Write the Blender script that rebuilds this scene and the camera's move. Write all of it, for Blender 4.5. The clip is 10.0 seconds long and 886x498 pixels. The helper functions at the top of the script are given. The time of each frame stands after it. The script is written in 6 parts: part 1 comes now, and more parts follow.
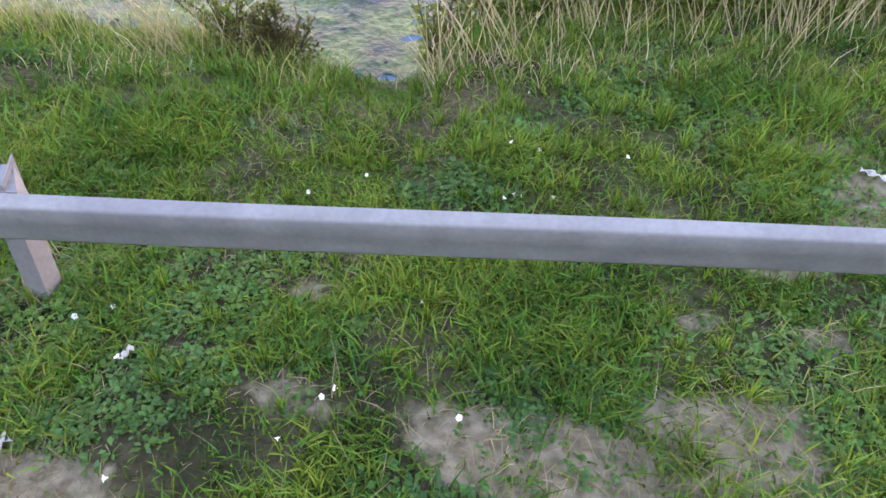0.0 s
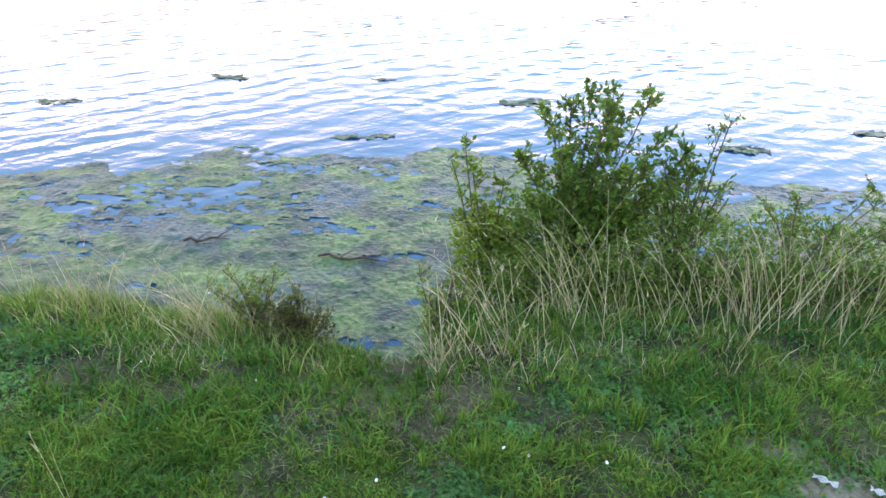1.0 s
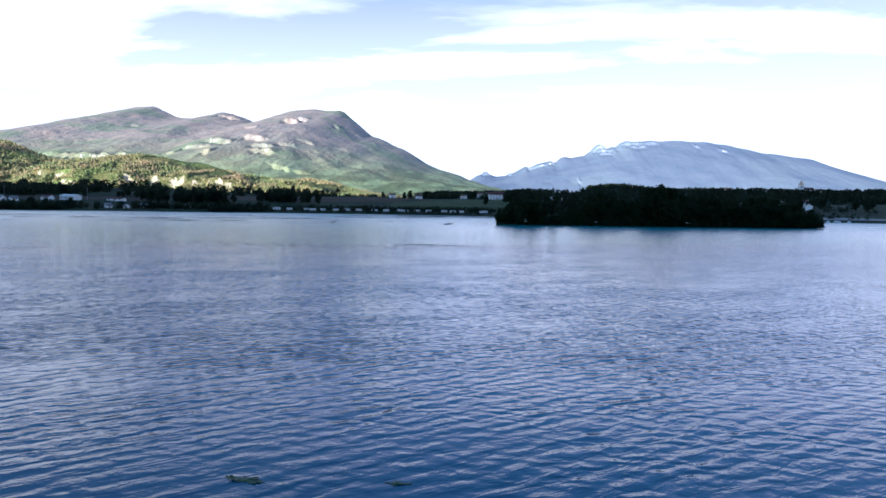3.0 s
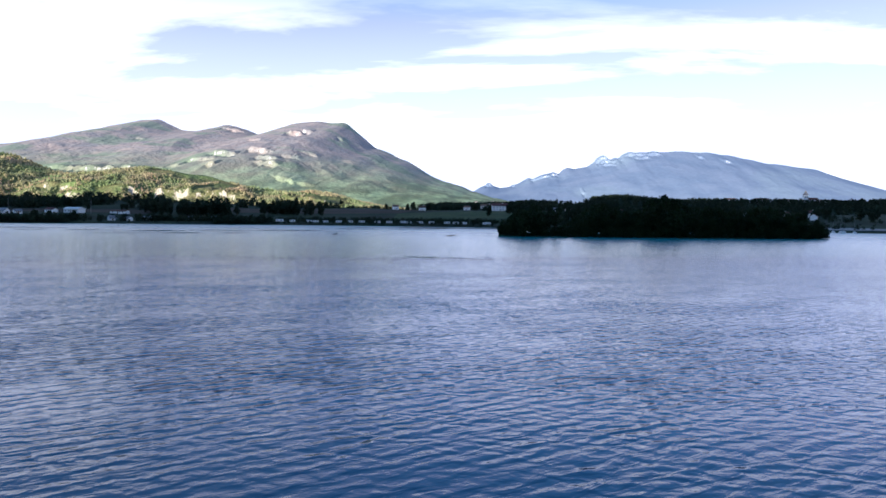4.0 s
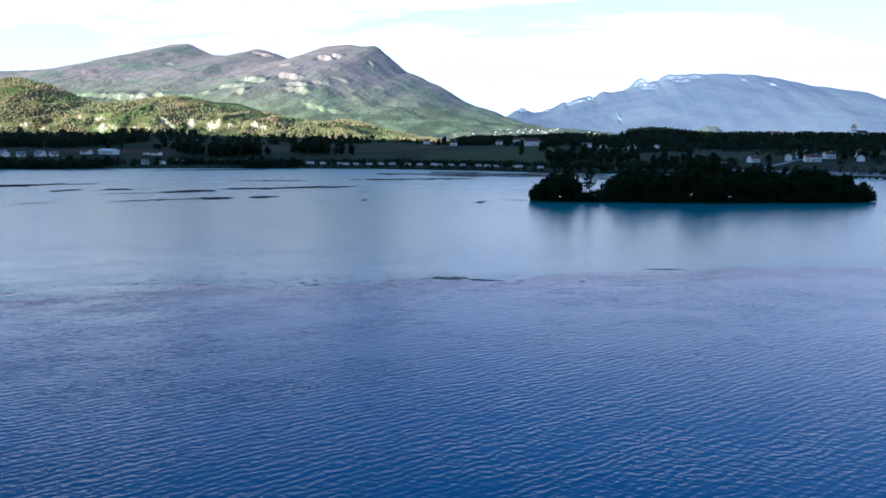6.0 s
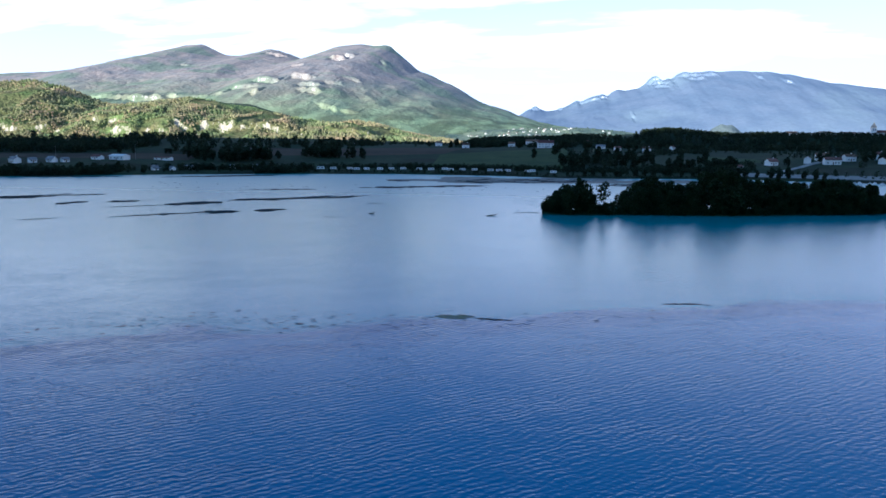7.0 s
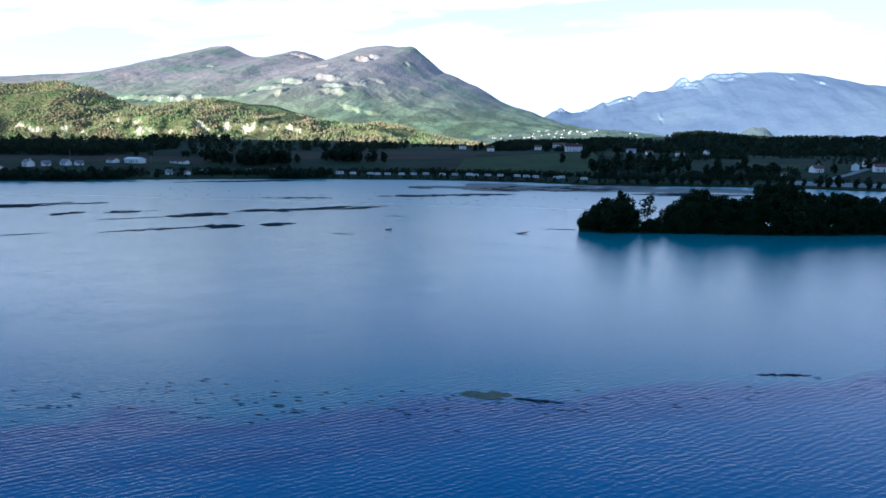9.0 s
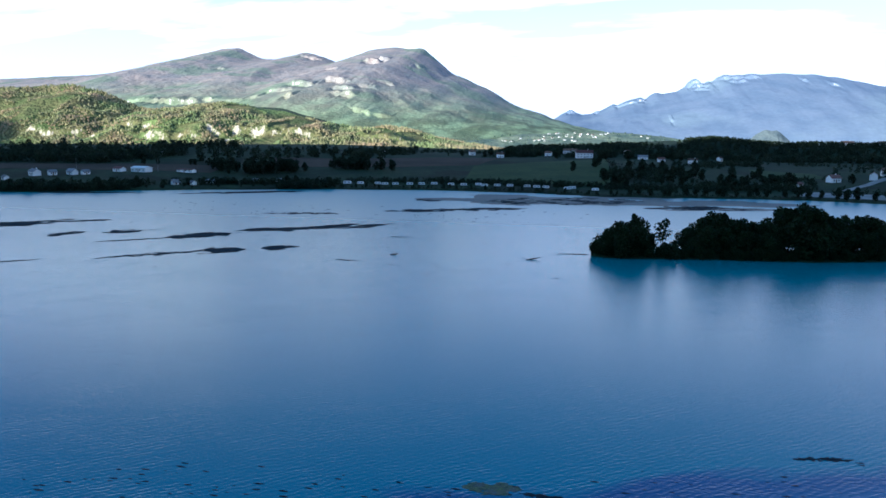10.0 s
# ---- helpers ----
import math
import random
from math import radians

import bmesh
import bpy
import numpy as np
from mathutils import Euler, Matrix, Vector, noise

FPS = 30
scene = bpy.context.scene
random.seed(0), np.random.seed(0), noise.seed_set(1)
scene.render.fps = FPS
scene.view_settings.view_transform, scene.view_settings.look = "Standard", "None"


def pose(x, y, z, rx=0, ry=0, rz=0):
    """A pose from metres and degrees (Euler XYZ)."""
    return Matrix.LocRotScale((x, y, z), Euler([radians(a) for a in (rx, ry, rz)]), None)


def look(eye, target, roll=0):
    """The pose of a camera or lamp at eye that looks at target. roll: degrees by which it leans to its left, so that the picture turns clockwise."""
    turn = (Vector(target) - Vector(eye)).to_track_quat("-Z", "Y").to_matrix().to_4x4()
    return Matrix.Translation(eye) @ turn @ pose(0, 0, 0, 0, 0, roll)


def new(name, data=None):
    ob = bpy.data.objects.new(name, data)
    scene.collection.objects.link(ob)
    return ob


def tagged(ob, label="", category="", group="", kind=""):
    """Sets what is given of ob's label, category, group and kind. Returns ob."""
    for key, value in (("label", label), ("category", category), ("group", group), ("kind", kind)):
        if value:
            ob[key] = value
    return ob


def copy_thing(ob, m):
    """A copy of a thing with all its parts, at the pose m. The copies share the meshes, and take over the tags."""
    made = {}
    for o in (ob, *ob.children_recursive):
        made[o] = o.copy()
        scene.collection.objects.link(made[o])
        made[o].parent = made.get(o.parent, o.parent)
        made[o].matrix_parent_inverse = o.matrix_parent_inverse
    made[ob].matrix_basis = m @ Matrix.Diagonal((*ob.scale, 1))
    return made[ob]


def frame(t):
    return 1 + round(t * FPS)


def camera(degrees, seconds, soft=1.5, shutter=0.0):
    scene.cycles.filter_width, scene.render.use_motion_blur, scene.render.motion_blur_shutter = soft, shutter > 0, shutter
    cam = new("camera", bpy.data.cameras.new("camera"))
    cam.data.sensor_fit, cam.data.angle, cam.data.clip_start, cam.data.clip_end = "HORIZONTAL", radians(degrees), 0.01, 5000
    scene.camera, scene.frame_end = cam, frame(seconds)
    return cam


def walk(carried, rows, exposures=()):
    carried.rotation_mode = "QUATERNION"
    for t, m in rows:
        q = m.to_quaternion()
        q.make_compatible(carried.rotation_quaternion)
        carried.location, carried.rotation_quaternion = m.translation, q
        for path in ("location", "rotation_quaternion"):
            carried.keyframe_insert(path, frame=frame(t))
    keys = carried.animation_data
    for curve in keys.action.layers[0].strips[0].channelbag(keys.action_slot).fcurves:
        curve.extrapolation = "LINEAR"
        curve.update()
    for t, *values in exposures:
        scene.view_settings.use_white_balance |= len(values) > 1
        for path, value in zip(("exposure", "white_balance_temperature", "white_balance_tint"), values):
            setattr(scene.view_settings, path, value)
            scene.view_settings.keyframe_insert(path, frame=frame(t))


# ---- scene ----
# ---- camera and walk ----
cam = camera(66.0, 10.0, soft=1.6)
PATH = [
    (0, (0.021, 8.104, 3.468), (-0.009, 9.521, 2.057), 1.6),
    (0.5, (0.042, 8.15, 3.983), (0.008, 9.739, 2.768), 1.6),
    (1, (0.002, 8.101, 4.543), (-0.053, 9.83, 3.54), 1.3),
    (1.5, (-0.157, 8.025, 5.058), (-0.239, 9.865, 4.277), 1.2),
    (2, (-0.114, 7.888, 5.503), (-0.25, 9.808, 4.96), 1.1),
    (2.5, (-0.157, 7.6, 5.935), (-0.311, 9.57, 5.63), 1.0),
    (3, (0.2, 8.6, 6.273), (0.038, 10.59, 6.152), 0.9),
    (4.5, (0.724, 10.753, 6.476), (0.535, 12.742, 6.39), 0.5),
    (5, (0.579, 11.633, 11.947), (0.361, 13.619, 11.861), 0.4),
    (5.5, (0.71, 12.197, 17.697), (0.469, 14.16, 17.4), 0.5),
    (7, (1.021, 21.532, 26.558), (0.722, 23.484, 26.244), 0.4),
    (7.5, (-0.065, 26.438, 27.425), (-0.383, 28.387, 27.111), 0.5),
    (8, (-1.008, 33.019, 27.498), (-1.344, 34.965, 27.183), 0.5),
    (8.5, (-2.027, 39.997, 27.843), (-2.378, 41.941, 27.528), 0.6),
    (9, (-3.574, 47.06, 28.845), (-3.939, 49.001, 28.534), 0.6),
    (9.5, (-4.391, 53.824, 30.218), (-4.773, 55.763, 29.907), 0.6),
    (10, (-4.509, 56.04, 35.43), (-4.902, 57.977, 35.121), 0.6),
]
EXPOSURES = [
    (0, 3.9, 11200, 40),
    (0.3, 4.8, 11200, 35),
    (1.0, 3.65, 9900, 22),
    (1.6, 2.8, 8000, 13),
    (2.0, 2.15, 6900, 12),
    (2.5, 1.45, 6300, 11),
    (3.0, 0.95, 5800, 8),
    (4.5, 0.76, 5950, 13),
    (5.0, 0.55, 5600, 14),
    (5.5, 0.74, 5750, 8),
    (7.0, 0.88, 5450, 3),
    (10, 0.95, 5450, 2),
]
walk(cam, [(t, look(eye, target, roll)) for t, eye, target, roll in PATH], EXPOSURES)

# ---- world, sun ----
SUN_UP, SUN_TURN = 10.0, 207.0  # degrees above the horizon; degrees clockwise from +y
sun_from = Vector((math.sin(radians(SUN_TURN)) * math.cos(radians(SUN_UP)), math.cos(radians(SUN_TURN)) * math.cos(radians(SUN_UP)), math.sin(radians(SUN_UP))))
sun = new("sun", bpy.data.lights.new("sun", "SUN"))
sun.data.energy, sun.data.angle, sun.data.color = 5.0, radians(0.5), (1.0, 0.9, 0.74)
sun.matrix_world = look((0, 0, 300), Vector((0, 0, 300)) - sun_from)

world = bpy.data.worlds.new("sky")
scene.world = world
world.use_nodes = True
wn, wl = world.node_tree.nodes, world.node_tree.links
wn.clear()


def wnode(kind, **values):
    n = wn.new(kind)
    for key, value in values.items():
        n.inputs[key].default_value = value
    return n


w_out = wnode("ShaderNodeOutputWorld")
sky = wnode("ShaderNodeTexSky")
sky.sky_type, sky.sun_disc = "NISHITA", False
sky.sun_elevation, sky.sun_rotation = radians(SUN_UP), radians(SUN_TURN)
sky.altitude, sky.air_density, sky.dust_density, sky.ozone_density = 300, 1.0, 0.4, 2.6
clear = wnode("ShaderNodeBackground", Strength=0.15)
violet = wn.new("ShaderNodeMix")
violet.data_type, violet.blend_type = "RGBA", "MULTIPLY"
violet.inputs[0].default_value = 1.0
# lilac low down, a clearer blue overhead
tints = wn.new("ShaderNodeValToRGB")
tints.color_ramp.elements[0].position, tints.color_ramp.elements[1].position = 0.27, 0.38
tints.color_ramp.elements[0].color, tints.color_ramp.elements[1].color = (1.0, 0.66, 0.86, 1), (0.54, 0.85, 1.0, 1)
wl.new(tints.outputs[0], violet.inputs[7])
wl.new(sky.outputs[0], violet.inputs[6])
wl.new(violet.outputs[2], clear.inputs[0])
cloudy = wnode("ShaderNodeBackground", Color=(0.98, 0.985, 1.0, 1), Strength=0.98)
w_co = wnode("ShaderNodeTexCoord")
split = wnode("ShaderNodeSeparateXYZ")
wl.new(w_co.outputs["Generated"], split.inputs[0])
wl.new(split.outputs[2], tints.inputs[0])
# a flat cloud deck overhead: the direction over its height
lift = wn.new("ShaderNodeMath")
lift.operation = "MAXIMUM"
lift.inputs[1].default_value = 0.0
wl.new(split.outputs[2], lift.inputs[0])
lift2 = wn.new("ShaderNodeMath")
lift2.operation = "ADD"
lift2.inputs[1].default_value = 0.14
wl.new(lift.outputs[0], lift2.inputs[0])
deck = wn.new("ShaderNodeVectorMath")
deck.operation = "DIVIDE"
comb = wnode("ShaderNodeCombineXYZ")
for k in range(3):
    wl.new(lift2.outputs[0], comb.inputs[k])
wl.new(w_co.outputs["Generated"], deck.inputs[0])
wl.new(comb.outputs[0], deck.inputs[1])
w_map = wnode("ShaderNodeMapping", Location=(2.75, 0.85, 0.0), Rotation=(0, 0, 0.25), Scale=(0.42, 1.0, 0.0))
wl.new(deck.outputs[0], w_map.inputs[0])
cloud = wnode("ShaderNodeTexNoise", Scale=1.7, Detail=9.0, Roughness=0.56, Distortion=0.25)
wl.new(w_map.outputs[0], cloud.inputs[0])
c_ramp = wn.new("ShaderNodeValToRGB")
c_ramp.color_ramp.elements[0].position, c_ramp.color_ramp.elements[1].position = 0.47, 0.6
wl.new(cloud.outputs[0], c_ramp.inputs[0])
# haze whitens the sky towards the horizon
haze = wn.new("ShaderNodeMapRange")
haze.inputs[1].default_value, haze.inputs[2].default_value = 0.09, 0.33
haze.inputs[3].default_value, haze.inputs[4].default_value = 0.96, 0.03
wl.new(split.outputs[2], haze.inputs[0])
# the deck thins out overhead
thin = wn.new("ShaderNodeMapRange")
thin.inputs[1].default_value, thin.inputs[2].default_value = 0.22, 0.32
thin.inputs[3].default_value, thin.inputs[4].default_value = 1.0, 0.05
wl.new(split.outputs[2], thin.inputs[0])
deck_cover = wn.new("ShaderNodeMath")
deck_cover.operation = "MULTIPLY"
wl.new(c_ramp.outputs[0], deck_cover.inputs[0])
wl.new(thin.outputs[0], deck_cover.inputs[1])
hazy = wnode("ShaderNodeBackground", Color=(0.69, 0.755, 1.0, 1), Strength=0.91)
w_low = wnode("ShaderNodeMixShader")
wl.new(haze.outputs[0], w_low.inputs[0])
wl.new(clear.outputs[0], w_low.inputs[1])
wl.new(hazy.outputs[0], w_low.inputs[2])
w_mix = wnode("ShaderNodeMixShader")
wl.new(deck_cover.outputs[0], w_mix.inputs[0])
wl.new(w_low.outputs[0], w_mix.inputs[1])
wl.new(cloudy.outputs[0], w_mix.inputs[2])
wl.new(w_mix.outputs[0], w_out.inputs[0])

# ---- materials ----
def material(name, low, high, scale, rough=0.8, fine=0.0, bump=0.0, bump_scale=None, per="", spread=0.25, metal=0.0, detail=6.0, third=None, third_scale=None, gloss=0.12):
    """A surface that wanders between two colours at one scale, with a second, finer grain, relief, and a shade of its own for each object or island."""
    m = bpy.data.materials.new(name)
    m.use_nodes = True
    n, l = m.node_tree.nodes, m.node_tree.links
    b = n["Principled BSDF"]
    b.inputs["Roughness"].default_value, b.inputs["Metallic"].default_value = rough, metal
    b.inputs["Specular IOR Level"].default_value = gloss
    co = n.new("ShaderNodeTexCoord")
    tex = n.new("ShaderNodeTexNoise")
    tex.inputs["Scale"].default_value, tex.inputs["Detail"].default_value = scale, detail
    l.new(co.outputs["Object"], tex.inputs["Vector"])
    ramp = n.new("ShaderNodeValToRGB")
    ramp.color_ramp.elements[0].color, ramp.color_ramp.elements[1].color = (*low, 1), (*high, 1)
    ramp.color_ramp.elements[0].position, ramp.color_ramp.elements[1].position = 0.36, 0.64
    l.new(tex.outputs[0], ramp.inputs[0])
    colour = ramp.outputs[0]
    if third:
        t2 = n.new("ShaderNodeTexNoise")
        t2.inputs["Scale"].default_value, t2.inputs["Detail"].default_value = third_scale, 5.0
        l.new(co.outputs["Object"], t2.inputs["Vector"])
        r2 = n.new("ShaderNodeValToRGB")
        r2.color_ramp.elements[0].position, r2.color_ramp.elements[1].position = 0.52, 0.62
        l.new(t2.outputs[0], r2.inputs[0])
        mx = n.new("ShaderNodeMix")
        mx.data_type = "RGBA"
        mx.inputs[7].default_value = (*third, 1)
        l.new(r2.outputs[0], mx.inputs[0])
        l.new(colour, mx.inputs[6])
        colour = mx.outputs[2]
    if fine:
        g = n.new("ShaderNodeTexNoise")
        g.inputs["Scale"].default_value, g.inputs["Detail"].default_value = scale * 9.0, 4.0
        l.new(co.outputs["Object"], g.inputs["Vector"])
        gr = n.new("ShaderNodeMapRange")
        gr.inputs[1].default_value, gr.inputs[2].default_value = 0.3, 0.7
        gr.inputs[3].default_value, gr.inputs[4].default_value = 1 - fine, 1 + fine
        l.new(g.outputs[0], gr.inputs[0])
        hs = n.new("ShaderNodeHueSaturation")
        l.new(gr.outputs[0], hs.inputs["Value"])
        l.new(colour, hs.inputs["Color"])
        colour = hs.outputs[0]
    if per:
        if per == "island":
            src = n.new("ShaderNodeNewGeometry").outputs["Random Per Island"]
        else:
            src = n.new("ShaderNodeObjectInfo").outputs["Random"]
        v = n.new("ShaderNodeMapRange")
        v.inputs[3].default_value, v.inputs[4].default_value = 1 - spread, 1 + spread
        l.new(src, v.inputs[0])
        hue = n.new("ShaderNodeMapRange")
        hue.inputs[3].default_value, hue.inputs[4].default_value = 0.5 + 0.07 * spread, 0.5 - 0.12 * spread
        times = n.new("ShaderNodeMath")
        times.operation = "MULTIPLY"
        times.inputs[1].default_value = 7.31
        l.new(src, times.inputs[0])
        fract = n.new("ShaderNodeMath")
        fract.operation = "FRACT"
        l.new(times.outputs[0], fract.inputs[0])
        l.new(fract.outputs[0], hue.inputs[0])
        hs = n.new("ShaderNodeHueSaturation")
        l.new(v.outputs[0], hs.inputs["Value"])
        l.new(hue.outputs[0], hs.inputs["Hue"])
        l.new(colour, hs.inputs["Color"])
        colour = hs.outputs[0]
    l.new(colour, b.inputs["Base Color"])
    if bump:
        bt = n.new("ShaderNodeTexNoise")
        bt.inputs["Scale"].default_value, bt.inputs["Detail"].default_value = bump_scale or scale * 4, 8.0
        l.new(co.outputs["Object"], bt.inputs["Vector"])
        bp = n.new("ShaderNodeBump")
        bp.inputs["Strength"].default_value, bp.inputs["Distance"].default_value = min(bump, 1.0), 1.0 / (bump_scale or scale * 4)
        l.new(bt.outputs[0], bp.inputs["Height"])
        l.new(bp.outputs[0], b.inputs["Normal"])
    return m


def leaf_material(name, low, high, scale, spread=0.35, glow=0.25, rough=0.5):
    """Foliage: each leaf or blade its own shade, a little light passing through it."""
    m = material(name, low, high, scale, rough=rough, per="island", spread=spread)
    n, l = m.node_tree.nodes, m.node_tree.links
    b = n["Principled BSDF"]
    colour = b.inputs["Base Color"].links[0].from_socket
    tr = n.new("ShaderNodeBsdfTranslucent")
    l.new(colour, tr.inputs[0])
    mx = n.new("ShaderNodeMixShader")
    mx.inputs[0].default_value = glow
    l.new(b.outputs[0], mx.inputs[1])
    l.new(tr.outputs[0], mx.inputs[2])
    l.new(mx.outputs[0], n["Material Output"].inputs[0])
    return m


def mountain_material(name, forest_low, forest_high, grass, rock, scale, steep, low_tint=None, low_to=0, grain=0.35, relief=0.9, broken=0.5, cover=2.3):
    """Woods and meadows on the gentler slopes, bare limestone where the ground is steep."""
    m = material(name, forest_low, forest_high, scale, rough=0.95, fine=grain, bump=relief, bump_scale=scale * 5, third=grass, third_scale=scale * 0.33)
    n, l = m.node_tree.nodes, m.node_tree.links
    b = n["Principled BSDF"]
    colour = b.inputs["Base Color"].links[0].from_socket
    geo = n.new("ShaderNodeNewGeometry")
    if low_tint:
        # meadows and vineyards towards the valley
        place = n.new("ShaderNodeSeparateXYZ")
        l.new(geo.outputs["Position"], place.inputs[0])
        down = n.new("ShaderNodeMapRange")
        down.inputs[1].default_value, down.inputs[2].default_value = low_to * 0.3, low_to
        down.inputs[3].default_value, down.inputs[4].default_value = 0.9, 0.0
        l.new(place.outputs[2], down.inputs[0])
        tint = n.new("ShaderNodeMix")
        tint.data_type = "RGBA"
        patch = n.new("ShaderNodeTexNoise")
        patch.inputs["Scale"].default_value, patch.inputs["Detail"].default_value, patch.inputs["Roughness"].default_value = scale * 0.9, 7.0, 0.6
        stretch = n.new("ShaderNodeMapping")
        stretch.inputs["Scale"].default_value = (1.0, 0.4, 1.0)
        l.new(geo.outputs["Position"], stretch.inputs[0])
        l.new(stretch.outputs[0], patch.inputs["Vector"])
        fields = n.new("ShaderNodeValToRGB")
        fields.color_ramp.elements[0].position, fields.color_ramp.elements[1].position = 0.44, 0.6
        fields.color_ramp.elements[0].color, fields.color_ramp.elements[1].color = (*(0.6 * c for c in low_tint), 1), (*(1.4 * c for c in low_tint), 1)
        l.new(patch.outputs[0], fields.inputs[0])
        l.new(fields.outputs[0], tint.inputs[7])
        l.new(down.outputs[0], tint.inputs[0])
        l.new(colour, tint.inputs[6])
        colour = tint.outputs[2]
    sep = n.new("ShaderNodeSeparateXYZ")
    l.new(geo.outputs["True Normal"], sep.inputs[0])
    co = n.new("ShaderNodeTexCoord")
    t = n.new("ShaderNodeTexNoise")
    t.inputs["Scale"].default_value, t.inputs["Detail"].default_value = scale * 3.5, 7.0
    l.new(co.outputs["Object"], t.inputs["Vector"])
    add = n.new("ShaderNodeMath")
    add.operation = "MULTIPLY_ADD"
    add.inputs[1].default_value, add.inputs[2].default_value = broken, -broken / 2
    l.new(t.outputs[0], add.inputs[0])
    s = n.new("ShaderNodeMath")
    s.operation = "ADD"
    l.new(sep.outputs[2], s.inputs[0])
    l.new(add.outputs[0], s.inputs[1])
    r = n.new("ShaderNodeMapRange")
    r.inputs[1].default_value, r.inputs[2].default_value = steep, steep + 0.08
    r.inputs[3].default_value, r.inputs[4].default_value = 1.0, 0.0
    l.new(s.outputs[0], r.inputs[0])
    mx = n.new("ShaderNodeMix")
    mx.data_type = "RGBA"
    mx.inputs[7].default_value = (*rock, 1)
    rocky = r.outputs[0]
    # ledges of bare rock, broken by scrub
    ledges = n.new("ShaderNodeAttribute")
    ledges.attribute_name = "bare_rock"
    scrub = n.new("ShaderNodeTexNoise")
    scrub.inputs["Scale"].default_value, scrub.inputs["Detail"].default_value, scrub.inputs["Roughness"].default_value = scale * 5.5, 6.0, 0.65
    columns = n.new("ShaderNodeMapping")
    columns.inputs["Scale"].default_value = (1.5, 0.5, 0.6)
    l.new(co.outputs["Object"], columns.inputs[0])
    l.new(columns.outputs[0], scrub.inputs["Vector"])
    sum_ = n.new("ShaderNodeMath")
    sum_.operation = "MULTIPLY_ADD"
    sum_.inputs[1].default_value = 3.0
    l.new(scrub.outputs[0], sum_.inputs[0])
    l.new(ledges.outputs["Fac"], sum_.inputs[2])
    lr = n.new("ShaderNodeMapRange")
    lr.inputs[1].default_value, lr.inputs[2].default_value = cover, cover + 0.25
    l.new(sum_.outputs[0], lr.inputs[0])
    top = n.new("ShaderNodeMath")
    top.operation = "MAXIMUM"
    l.new(rocky, top.inputs[0])
    l.new(lr.outputs[0], top.inputs[1])
    rocky = top.outputs[0]
    l.new(rocky, mx.inputs[0])
    l.new(colour, mx.inputs[6])
    l.new(mx.outputs[2], b.inputs["Base Color"])
    return m


